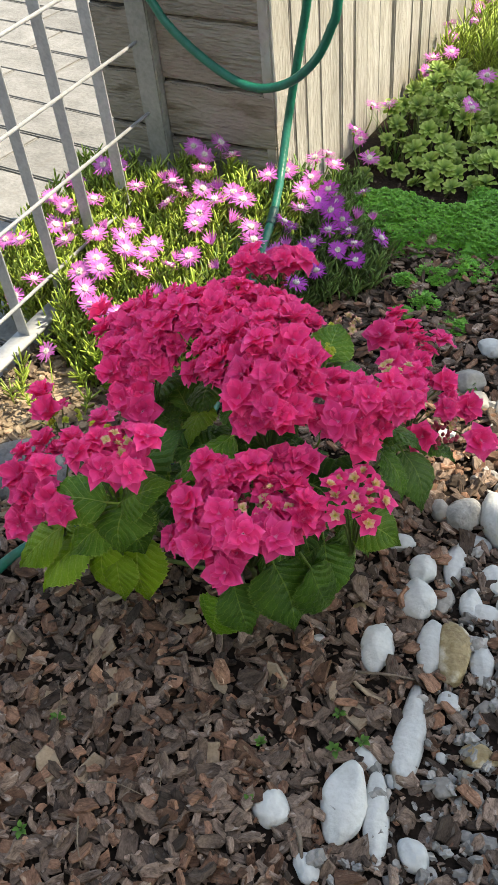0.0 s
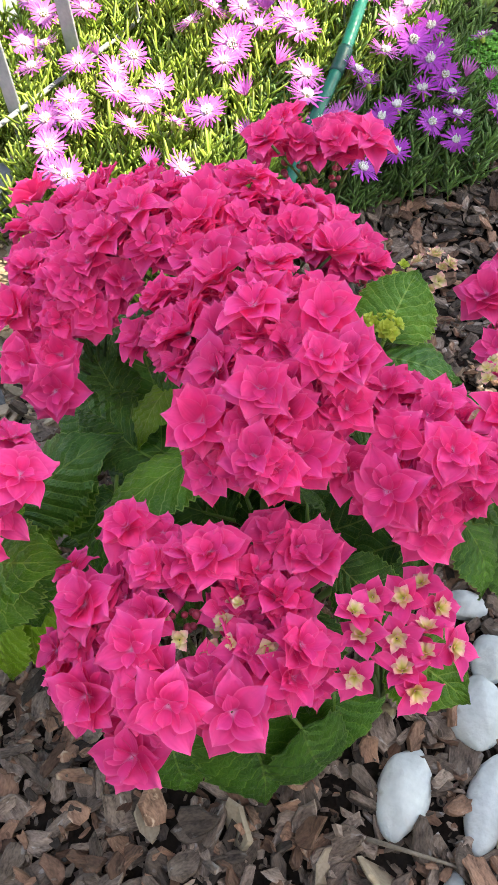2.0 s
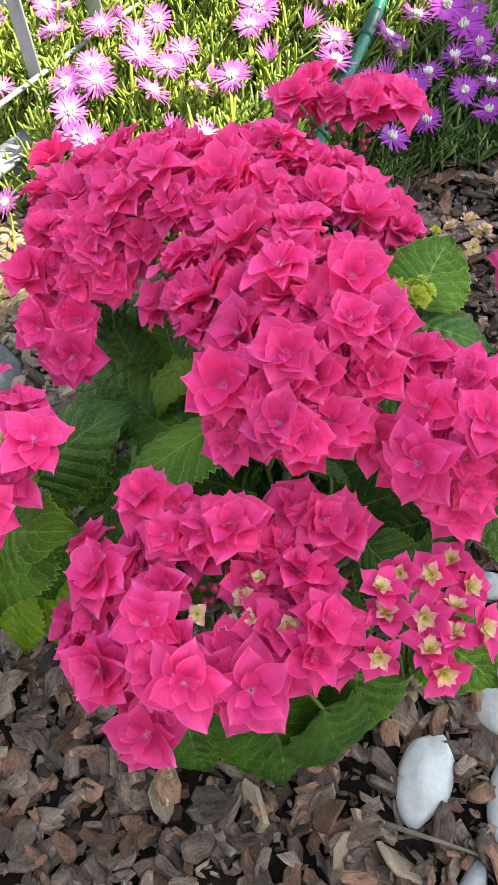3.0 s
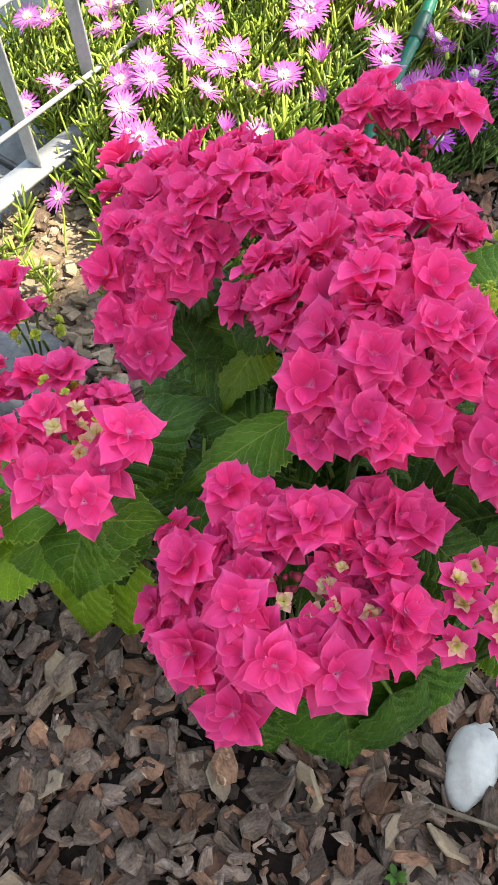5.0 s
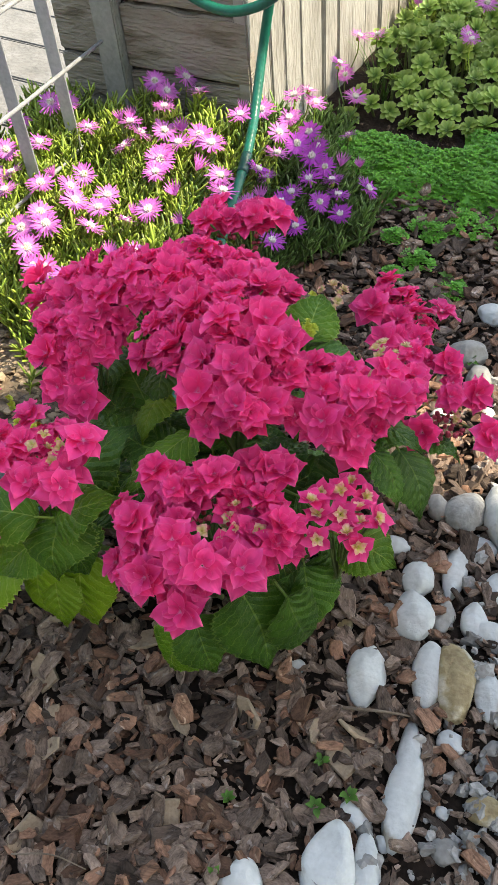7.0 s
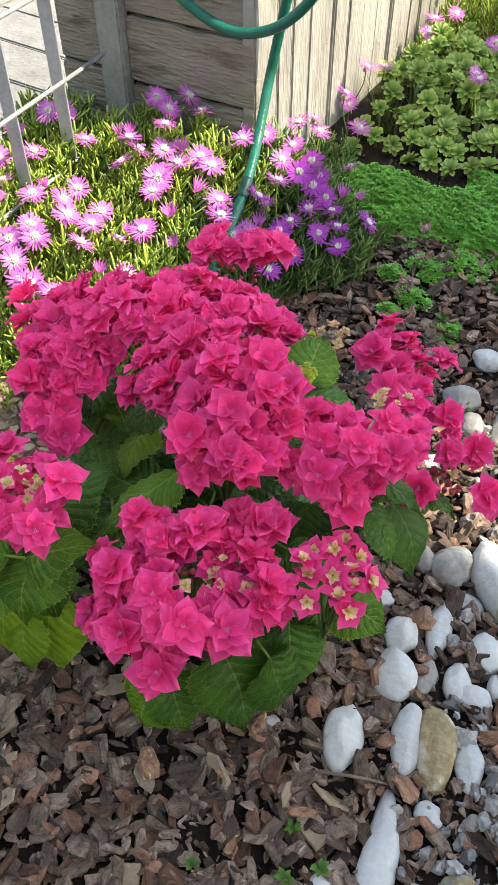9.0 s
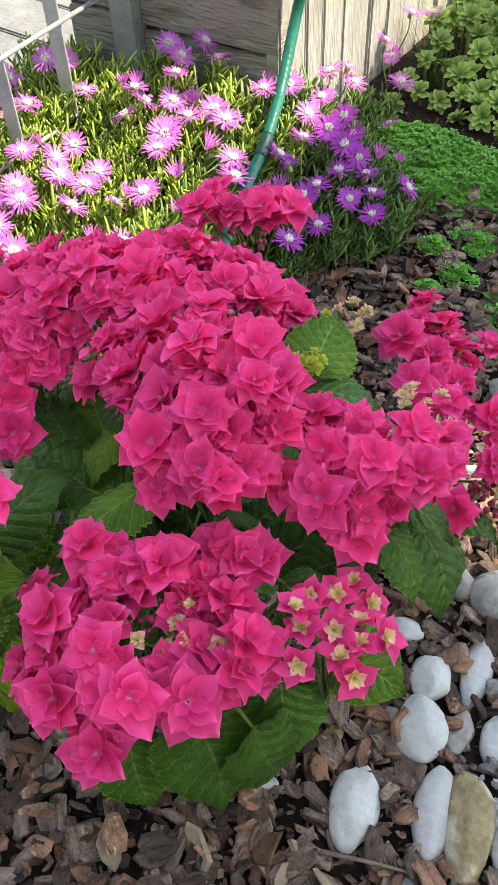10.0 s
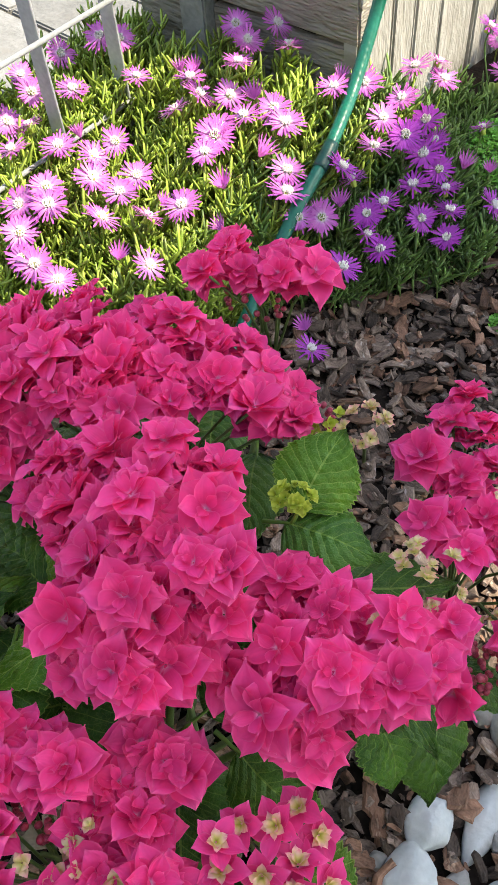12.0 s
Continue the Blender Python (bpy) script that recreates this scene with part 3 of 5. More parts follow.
SMALL = [(-108, 625, 299, 34), (-98, 618, 293, 36), (-90, 600, 288, 34), (-90, 653, 293, 36), (-86, 667, 292, 34), (-82, 631, 290, 36), (-71, 646, 285, 36), (-65, 633, 284, 34), (-56, 650, 278, 38), (-70, 618, 284, 36), (-73, 666, 280, 34), (-61, 619, 272, 38), (-104, 642, 296, 32)]
RIGHT = [(-136, 708, 348, 38), (-106, 713, 354, 38), (-123, 678, 341, 44), (-152, 688, 327, 36), (-106, 698, 338, 29), (-134, 756, 334, 34), (-80, 736, 335, 46), (-101, 723, 340, 36), (-101, 694, 304, 44), (-163, 745, 336, 36), (-98, 767, 340, 36), (-79, 794, 317, 36), (-156, 757, 329, 35), (-132, 745, 333, 32), (-72, 764, 322, 36)]
BACK = [(-160, 902, 297, 46), (-122, 948, 272, 44), (-151, 985, 265, 34), (-100, 977, 262, 38), (-129, 858, 296, 38), (-174, 1003, 263, 34), (-67, 898, 258, 38), (-29, 872, 252, 42), (1, 827, 245, 46), (-59, 793, 254, 38), (-170, 973, 263, 38), (-134, 919, 278, 40), (-99, 863, 287, 36), (-50, 845, 262, 34), (-105, 905, 272, 36)]
LEFT = [(-374, 593, 306, 38), (-354, 557, 315, 35), (-358, 528, 317, 36), (-328, 527, 307, 44), (-292, 528, 319, 38), (-296, 570, 333, 42), (-340, 600, 300, 34)]
FAR_LEFT = [(-477, 599, 220, 40), (-445, 613, 230, 38), (-480, 549, 205, 42), (-438, 550, 240, 40), (-374, 501, 246, 38), (-455, 528, 208, 40), (-438, 494, 195, 40), (-500, 560, 196, 36), (-400, 515, 236, 36), (-508, 590, 200, 36)]
SPUR = [(-546, 682, 212, 38), (-521, 657, 211, 42), (-512, 676, 212, 24)]
TOP = [(-377, 952, 331, 40), (-345, 990, 318, 36), (-311, 975, 329, 52), (-366, 910, 341, 36), (-351, 937, 330, 34), (-325, 950, 336, 34), (-392, 975, 315, 32)]
flower_head((-0.42, 0.75, 0.20), UL, PINKS, seed=1, reach=0.085, sink=0.009)
flower_head((-0.32, 0.80, 0.22), UB, PINKS, seed=2, reach=0.085, sink=0.009)
flower_head((-0.215, 0.70, 0.26), UC, FULL + STAR[:2] + CUP[:2], seed=3)
flower_head((-0.175, 0.572, 0.215), FRONT, FULL + STAR, seed=4, reach=0.060, sink=0.012)
flower_head((-0.08, 0.64, 0.22), SMALL, BABY, seed=5, fill=0, tilt=0.75)
flower_head((-0.12, 0.755, 0.235), RIGHT, FULL + STAR, seed=6, reach=0.048, sink=0.014, fill=0.74)
flower_head((-0.105, 0.90, 0.19), BACK, FULL[:3] + STAR + CUP[:2], seed=7, reach=0.05, sink=0.014, fill=0.72)
flower_head((-0.338, 0.56, 0.23), LEFT, FULL + STAR + BABY[:1], seed=8, reach=0.062)
flower_head((-0.44, 0.56, 0.14), FAR_LEFT, PINKS, seed=9, reach=0.06)
flower_head((-0.51, 0.665, 0.15), SPUR, PINKS, seed=10, fill=0)
flower_head((-0.335, 0.965, 0.26), TOP, FULL + STAR, seed=11, reach=0.045)


def bud_cluster(name, at, normal, count, spread, meshes, seed, label=""):
    """Unopened buds packed in the middle of a head."""
    r = random.Random(seed)
    V, F = [], []
    at = Vector(at)
    n = Vector(normal).normalized()
    host = None
    for k in range(count):
        d = Vector((r.gauss(0, 1), r.gauss(0, 1), r.gauss(0, 0.5)))
        d = d * spread / max(1.0, d.length)
        p = at + d
        if host is None:
            vs, fs = tube([at - n * 0.05, at - n * 0.012], 0.0015, 5)
            host = part(name, mesh_of(name, vs, fs), STEM, HYD, label)
        part("bud", r.choice(meshes), BUD, host, at=facing(p, (n + d.normalized() * 0.8), r.uniform(0, 6), r.uniform(0.55, 0.95)))


bud_cluster("bud_stalk", (-0.150, 0.588, 0.292), (0, -0.2, 1), 9, 0.016, TINY, 1, "cream buds opening in the head")
bud_cluster("bud_stalk", (-0.178, 0.566, 0.285), (0, -0.2, 1), 7, 0.016, TINY, 2)
bud_cluster("bud_stalk", (-0.192, 0.590, 0.278), (0, -0.2, 1), 26, 0.020, [BUD_MESH], 3, "crimson unopened buds")
bud_cluster("bud_stalk", (-0.338, 0.558, 0.312), (0, -0.2, 1), 7, 0.022, TINY, 4)
bud_cluster("bud_stalk", (-0.355, 0.572, 0.300), (0, -0.2, 1), 8, 0.024, LIMES, 9)
bud_cluster("bud_stalk", (-0.197, 0.801, 0.325), (0, -0.2, 1), 18, 0.010, LIMES, 5, "lime green buds")
bud_cluster("bud_stalk", (-0.345, 0.950, 0.305), (0, -0.2, 1), 30, 0.024, [BUD_MESH], 6)
bud_cluster("bud_stalk", (-0.048, 0.838, 0.228), (0, -0.2, 1), 60, 0.020, [BUD_MESH], 7)
bud_cluster("bud_stalk", (-0.056, 0.848, 0.238), (0, -0.2, 1), 8, 0.018, TINY, 13)
bud_cluster("bud_stalk", (-0.104, 0.810, 0.312), (0, -0.2, 1), 17, 0.024, TINY, 8)
bud_cluster("bud_stalk", (-0.102, 0.756, 0.336), (0, -0.2, 1), 2, 0.006, TINY, 14)
bud_cluster("bud_stalk", (-0.204, 0.896, 0.300), (0, -0.2, 1), 12, 0.015, TINY, 10)
bud_cluster("bud_stalk", (-0.252, 0.896, 0.270), (0, -0.2, 1), 30, 0.020, [BUD_MESH], 11)
bud_cluster("bud_stalk", (-0.236, 0.898, 0.280), (0, -0.2, 1), 6, 0.012, LIMES, 15)
bud_cluster("bud_stalk", (-0.500, 0.664, 0.200), (0, -0.2, 1), 8, 0.018, LIMES, 12)


# ---- its leaves ----
def leaf_mesh(base, tip, width, r, nu=38, nv=8):
    """A broad toothed leaf, folded along its midrib and quilted between its side veins."""
    base, tip = Vector(base), Vector(tip)
    axis = tip - base
    length = axis.length
    axis.normalize()
    out = Vector((base.x - BASE.x, base.y - BASE.y, 0))
    out = out.normalized() if out.length > 0.01 else Vector((0, -1, 0))
    n = out * 0.45 + Vector((0.1, -0.25, 1)) + Vector((r.uniform(-0.2, 0.2), r.uniform(-0.2, 0.2), 0))
    n = (n - axis * n.dot(axis)).normalized()
    side = n.cross(axis)
    arch, fold, sway = r.uniform(0.06, 0.16), r.uniform(0.10, 0.28), r.uniform(-0.08, 0.08)
    V, U, F = [], [], []
    for i in range(nu + 1):
        u = i / nu
        half = 0.5 * width * math.sin(math.pi * min(1.0, u ** 0.72)) ** 0.72 if 0 < u < 1 else 0.0
        if u > 0.5:
            half *= 1 - 0.74 * ((u - 0.5) / 0.5) ** 1.6
        tooth = 1 + (0.055 if i % 2 else -0.025) * (1 if 0.06 < u < 0.97 else 0)
        for j in range(nv + 1):
            v = j / nv - 0.5
            y = 2 * v * half * (tooth if j in (0, nv) else 1)
            ph = (u * 8 - abs(v) * 5)
            z = arch * length * math.sin(math.pi * u) + fold * abs(y) - 0.9 * y * y / width + 0.0013 * math.cos(2 * math.pi * ph) * min(1, abs(v) * 6) + 0.03 * width * math.sin(9 * u + sway * 60) * (2 * v) ** 2
            V.append(base + axis * (length * u) + side * (y + sway * length * math.sin(math.pi * u)) + n * z)
            U.append((u, v + 0.5))
    for i in range(nu):
        for j in range(nv):
            k = i * (nv + 1) + j
            F.append((k, k + nv + 1, k + nv + 2, k + 1))
    back = base - axis * 0.5 * length * 0.5 - n * 0.01
    vs, fs = tube([back.lerp(base, 0.1), base, base + axis * length * 0.6 + n * (arch * length - 0.0008)], 0.0018, 5, 0.4)
    F += [tuple(q + len(V) for q in f) for f in fs]
    U += [(0.02, 0.5)] * len(vs)
    V += vs
    return mesh_of("leaf", V, F, U)


def leaves(rows, seed):
    r = random.Random(seed)
    for x0, y0, z0, x1, y1, z1, w, young in rows:
        a, b = Vector((x0, y0, z0)) / 1000, Vector((x1, y1, z1)) / 1000
        a = a - (b - a) * 0.12
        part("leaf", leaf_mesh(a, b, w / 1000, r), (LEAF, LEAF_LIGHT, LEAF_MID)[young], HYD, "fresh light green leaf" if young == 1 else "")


LEAVES_LEFT = [
    (-391, 553, 130, -436, 500, 60, 70, 1),
    (-362, 549, 140, -343, 542, 60, 65, 1),
    (-327, 570, 150, -309, 554, 60, 70, 1),
    (-321, 557, 230, -309, 515, 190, 78, 2),
    (-352, 540, 232, -430, 519, 203, 62, 2),
    (-430, 544, 140, -482, 512, 70, 60, 1),
    (-419, 560, 120, -433, 541, 80, 55, 1),
    (-318, 548, 246, -258, 560, 292, 58, 2),
    (-345, 600, 222, -309, 662, 267, 62, 0),
    (-351, 557, 190, -394, 517, 140, 60, 2),
    (-359, 617, 170, -336, 689, 220, 75, 2),
    (-360, 572, 210, -312, 593, 200, 70, 2),
]
LEAVES_FRONT = [
    (-141, 569, 200, -109, 555, 126, 80, 0),
    (-107, 622, 200, -96, 605, 130, 80, 0),
    (-80, 652, 232, -30, 659, 210, 56, 2),
    (-179, 545, 170, -156, 538, 110, 55, 0),
    (-191, 533, 150, -200, 533, 90, 60, 2),
    (-106, 588, 200, -90, 610, 120, 60, 0),
    (-108, 629, 200, -92, 649, 150, 60, 0),
    (-347, 548, 130, -326, 527, 80, 55, 1),
    (-337, 552, 200, -309, 556, 150, 70, 0),
]
LEAVES_BACK = [
    (-196, 814, 308, -205, 871, 321, 58, 2),
    (-192, 800, 298, -135, 815, 296, 58, 0),
    (-410, 737, 200, -381, 712, 180, 50, 0),
    (-335, 748, 220, -328, 693, 200, 50, 1),
    (-347, 710, 200, -329, 698, 170, 45, 0),
    (-206, 748, 280, -172, 763, 270, 48, 0),
    (-113, 752, 200, -153, 723, 170, 70, 0),
    (-193, 717, 220, -227, 740, 200, 50, 0),
    (-112, 762, 272, -44, 740, 278, 56, 0),
    (-74, 782, 222, -36, 755, 168, 62, 0),
    (-92, 752, 240, -58, 739, 190, 46, 0),
    (-70, 832, 205, -20, 825, 198, 42, 0),
    (-110, 748, 210, -111, 743, 140, 54, 0),
]
leaves(LEAVES_LEFT, 1)
leaves(LEAVES_FRONT, 2)
leaves(LEAVES_BACK, 3)
LEAVES_RIGHT = [
    (-345, 790, 235, -325, 730, 220, 62, 0),
    (-300, 830, 240, -265, 770, 230, 64, 0),
    (-270, 860, 240, -225, 800, 235, 60, 0),
    (-330, 880, 230, -290, 830, 225, 62, 0),
    (-380, 850, 220, -350, 800, 215, 62, 0),
    (-420, 800, 210, -400, 740, 200, 62, 0),
    (-290, 770, 235, -260, 710, 225, 60, 0),
    (-250, 890, 230, -215, 850, 230, 56, 0),
    (-140, 690, 215, -90, 700, 180, 52, 0),
    (-110, 690, 195, -70, 675, 150, 48, 0),
    (-130, 800, 220, -80, 830, 190, 56, 0),
    (-300, 640, 215, -245, 600, 205, 66, 0),
    (-270, 690, 240, -300, 610, 215, 62, 2),
    (-150, 640, 215, -110, 600, 195, 60, 0),
    (-170, 800, 250, -100, 880, 225, 66, 0),
    (-395, 640, 190, -440, 590, 160, 64, 0),
]
leaves(LEAVES_RIGHT, 4)


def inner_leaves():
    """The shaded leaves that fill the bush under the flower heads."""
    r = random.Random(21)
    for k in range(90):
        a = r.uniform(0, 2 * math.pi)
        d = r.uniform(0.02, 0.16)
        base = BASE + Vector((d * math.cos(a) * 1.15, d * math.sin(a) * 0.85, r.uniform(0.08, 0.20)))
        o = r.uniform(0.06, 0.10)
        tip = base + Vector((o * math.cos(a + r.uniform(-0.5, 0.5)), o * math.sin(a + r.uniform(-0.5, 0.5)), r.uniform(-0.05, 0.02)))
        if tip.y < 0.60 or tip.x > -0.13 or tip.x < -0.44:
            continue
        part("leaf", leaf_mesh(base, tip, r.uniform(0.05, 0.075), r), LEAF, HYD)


inner_leaves()


# ---- bark mulch ----
def chip_shape(r, length, width, thick, bend):
    """A split flake of bark: a ragged outline with two faces and a rim."""
    n = r.choice((7, 8, 9, 10))
    ring = []
    for k in range(n):
        a = 2 * math.pi * k / n + r.uniform(-0.22, 0.22)
        q = r.uniform(0.6, 1.12)
        ring.append((length * 0.5 * math.copysign(abs(math.cos(a)) ** 0.7, math.cos(a)) * q, width * 0.5 * math.copysign(abs(math.sin(a)) ** 0.75, math.sin(a)) * q))
    top = [Vector((x * 0.90, y * 0.90, thick * r.uniform(0.85, 1.12) + bend * x * x / length)) for x, y in ring]
    mid = [Vector((x, y, thick * 0.5 * r.uniform(0.3, 1.2) + bend * x * x / length)) for x, y in ring]
    low = [Vector((x * 0.9, y * 0.9, bend * x * x / length)) for x, y in ring]
    c = Vector((length * r.uniform(-0.15, 0.15), width * r.uniform(-0.15, 0.15), thick * r.uniform(0.92, 1.08)))
    vs = top + mid + low + [c]
    fs = [(k, (k + 1) % n, 3 * n) for k in range(n)]
    fs += [(n + k, n + (k + 1) % n, (k + 1) % n, k) for k in range(n)]
    fs += [(2 * n + k, 2 * n + (k + 1) % n, n + (k + 1) % n, n + k) for k in range(n)]
    fs.append(tuple(2 * n + k for k in range(n))[::-1])
    return vs, fs


BEDDED = []


def on_stone(x, y, share):
    """Whether a stone's upper side lies over the spot."""
    for a, b, ln, w, yaw in BEDDED:
        dx, dy = x - a, y - b
        u, v = dx * math.cos(yaw) + dy * math.sin(yaw), dy * math.cos(yaw) - dx * math.sin(yaw)
        if (u / (0.5 * ln)) ** 2 + (v / (0.5 * w)) ** 2 < share * share:
            return True
    return False


def in_mulch(x, y):
    return not (x < -0.84 or (y > WY - 0.02 and x < WX + 0.01))


def scatter(name, count, area, sizes, material, label, seed, keep, flat=0.36, lift=0.016):
    r = random.Random(seed)
    V, F, U = [], [], []
    x0, y0, x1, y1 = area
    while count > 0:
        x, y = r.uniform(x0, x1), r.uniform(y0, y1)
        if not keep(x, y, r) or on_stone(x, y, 0.92):
            continue
        count -= 1
        ln = sizes[0] + (sizes[1] - sizes[0]) * r.random() ** 2.2
        vs, fs = chip_shape(r, ln, ln * r.uniform(0.28, 0.72), ln * r.uniform(0.07, 0.17), r.uniform(-0.6, 0.6))
        m = Matrix.Translation((x, y, ground_z(x, y) + r.uniform(0.0, lift))) @ Euler((r.gauss(0, flat), r.gauss(0, flat), r.uniform(0, 6.3))).to_matrix().to_4x4()
        b = len(V)
        V += [m @ q for q in vs]
        o1, o2 = r.uniform(0, 40), r.uniform(0, 40)
        U += [(q.x * 40 + o1, q.y * 40 + q.z * 40 + o2) for q in vs]
        F += [tuple(i + b for i in f) for f in fs]
    ob = part(name, mesh_of(name, V, F, U, smooth=False), material, None)
    return tagged(ob, label, "mulch", kind="stuff")


def stony(x, y):
    """How much of the bed is stones: the strip along the bush's far side from the mulch."""
    return step(-0.02, 0.16, x + 0.12 * (y - 0.6) * step(0.6, 1.2, y))


def bare_soil(x, y):
    """Patches of open soil beyond the bush."""
    return 0.5 * step(0.02, 0.3, noise.noise((x * 5 + 3, y * 5, 1.5))) * step(1.15, 1.35, y)


# ---- stones ----
def stone_mesh(length, width, height, seed):
    bm = bmesh.new()
    bmesh.ops.create_icosphere(bm, subdivisions=4, radius=1)
    o = seed * 7.3
    r = random.Random(seed)
    waist = r.uniform(-0.12, 0.16)
    worn = [(Vector((r.uniform(-1, 1), r.uniform(-1, 1), r.uniform(-0.2, 1.0))).normalized(), r.uniform(0.74, 0.94)) for k in range(6)]
    for v in bm.verts:
        c = v.co.copy()
        for flat, far in worn:
            c -= flat * max(0.0, c.dot(flat) - far) * 0.6
        k = 1 + 0.13 * noise.noise((c.x * 1.1 + o, c.y * 1.1, c.z * 1.1)) + 0.03 * noise.noise((c.x * 2.6, c.y * 2.6 + o, c.z * 2.6)) + 0.008 * noise.noise((c.x * 8, c.y * 8 + o, c.z * 8))
        squash = 1 - waist * (1 - abs(c.x)) + 0.12 * c.x * math.sin(o)
        v.co = Vector((c.x * length * 0.5 * k, c.y * width * 0.5 * k * squash, c.z * height * 0.5 * k))
    return to_mesh(bm, "stone")


STONE_LOOK = {"b": (ROUGH_STONE, "rough grey and white edging stone beside the bush"), "w": (WHITE_STONE, "smooth white river stone bedded in bark mulch"), "g": (GREY_STONE, "rounded grey river stone bedded in bark mulch"), "t": (TAN_STONE, "ochre and cream river stone bedded in bark mulch")}


def stones(rows, tall=0.55, seed=0):
    """Rows of kind, x, y, length, width in millimetres and heading in degrees."""
    for k, (look_of, x, y, ln, w, yaw) in enumerate(rows):
        x, y, ln, w = x / 1000, y / 1000, ln / 1000, w / 1000
        h = min(ln, w) * tall
        mat_of, text = STONE_LOOK[look_of]
        BEDDED.append((x, y, ln, w, radians(yaw)))
        ob = part("river_stone", stone_mesh(ln * 1.0, w * 0.98, h * 1.3, seed + k), mat_of, None, at=pose(x, y, ground_z(x, y) + h * 0.46, 0, 0, yaw))
        tagged(ob, text, "stone", "river stones edging the bed")


stones([("w", -110, 633, 23, 19, 49), ("w", -36, 654, 77, 44, -72), ("w", -29, 802, 52, 46, -77), ("w", -16, 751, 68, 47, -70), ("w", 24, 690, 95, 38, -79), ("t", 52, 690, 95, 46, -74), ("w", 69, 626, 32, 28, 9), ("w", 41, 564, 137, 37, -81), ("w", 5, 451, 100, 50, -79)], seed=0)
stones([("w", 42, 456, 97, 35, -70), ("w", -62, 408, 42, 41, 15), ("w", 92, 436, 38, 37, -47), ("w", -1, 370, 35, 29, -40), ("t", 122, 574, 45, 32, 17), ("w", 88, 694, 61, 31, -70), ("w", 48, 779, 52, 35, -75), ("g", 16, 768, 47, 27, -89), ("w", 6, 838, 91, 29, -82)], seed=20)
stones([("w", 25, 888, 40, 28, 0), ("w", -72, 838, 40, 31, 23), ("w", 66, 832, 56, 39, -60), ("w", 96, 794, 40, 34, -34), ("w", 68, 770, 46, 36, 8), ("w", -90, 1335, 51, 43, 9), ("w", -81, 1518, 38, 31, 61), ("w", -66, 1459, 43, 35, 75), ("w", -92, 1092, 40, 28, 43), ("w", -33, 1124, 30, 20, -57)], seed=40)
stones([("g", -96, 1227, 58, 46, 20), ("g", -66, 1183, 40, 43, 16), ("g", -28, 1206, 84, 32, -89), ("g", -42, 918, 38, 30, -61), ("g", -34, 1339, 87, 50, -71), ("g", -21, 1082, 32, 22, 5), ("b", -8, 922, 64, 46, 70), ("w", 46, 926, 120, 56, -56), ("g", -120, 1630, 130, 90, -69)], 0.8, seed=60)
stones([("g", -44, 753, 18, 17, -16), ("t", -82, 706, 21, 16, 53), ("g", 96, 521, 28, 26, 0), ("w", 83, 556, 15, 13, -38), ("g", 136, 484, 16, 16, 0), ("w", 8, 514, 34, 26, -18), ("w", 42, 502, 18, 16, -39), ("t", -758, 846, 34, 24, 14), ("g", 110, 640, 24, 18, 40), ("w", 118, 740, 40, 30, -50), ("w", 130, 700, 26, 20, 10)], seed=80)


scatter("bark_mulch", 14500, (-0.86, -0.05, 0.30, 1.62), (0.007, 0.043), BARK, "grey-brown bark chips covering the bed", 31, lambda x, y, r: in_mulch(x, y) and r.random() > 0.55 * stony(x, y) and r.random() > bare_soil(x, y) and r.random() > 0.88 * step(-0.54, -0.62, x) * step(0.62, 0.7, y))
scatter("red_bark_mulch", 4200, (-0.86, -0.05, 0.25, 1.55), (0.008, 0.042), BARK_RED, "reddish bark chips among the mulch", 32, lambda x, y, r: in_mulch(x, y) and r.random() > 0.7 * stony(x, y) and r.random() > bare_soil(x, y) and r.random() > 0.93 * step(-0.54, -0.62, x) * step(0.62, 0.7, y), 0.38, 0.018)
scatter("fine_bark", 6000, (-0.86, -0.02, 0.30, 1.7), (0.005, 0.014), BARK, "crumbled bark between the chips", 33, lambda x, y, r: in_mulch(x, y) and r.random() > 0.8 * step(-0.54, -0.62, x) * step(0.62, 0.7, y), 0.4, 0.012)
scatter("pale_bark", 1500, (-0.83, 0.60, -0.52, 0.98), (0.008, 0.036), BARK_PALE, "sun-bleached flakes and dry crumbs by the fence", 35, lambda x, y, r: in_mulch(x, y) and r.random() < 1.2 - 2.0 * abs(x + 0.70), 0.2, 0.016)


def dry_patch():
    """Open dry soil between the bush and the fence's foot."""
    V, F = [], []
    n = 40
    for j in range(n + 1):
        for i in range(n + 1):
            x, y = -0.825 + 0.27 * i / n, 0.60 + 0.42 * j / n
            d = math.hypot((x + 0.70) / 0.135, (y - 0.81) / 0.20) + 0.30 * noise.noise((x * 14, y * 14, 5))
            V.append((x, y, ground_z(x, y) + 0.007 - 0.012 * step(0.75, 1.1, d) + 0.004 * noise.noise((x * 45, y * 45, 8))))
    F = [(j * (n + 1) + i, j * (n + 1) + i + 1, (j + 1) * (n + 1) + i + 1, (j + 1) * (n + 1) + i) for j in range(n) for i in range(n)]
    ob = part("dry_soil", mesh_of("dry_soil", V, F), DRY_SOIL, None)
    tagged(ob, "patch of dry pale soil by the fence's foot", "soil", kind="structure")


dry_patch()


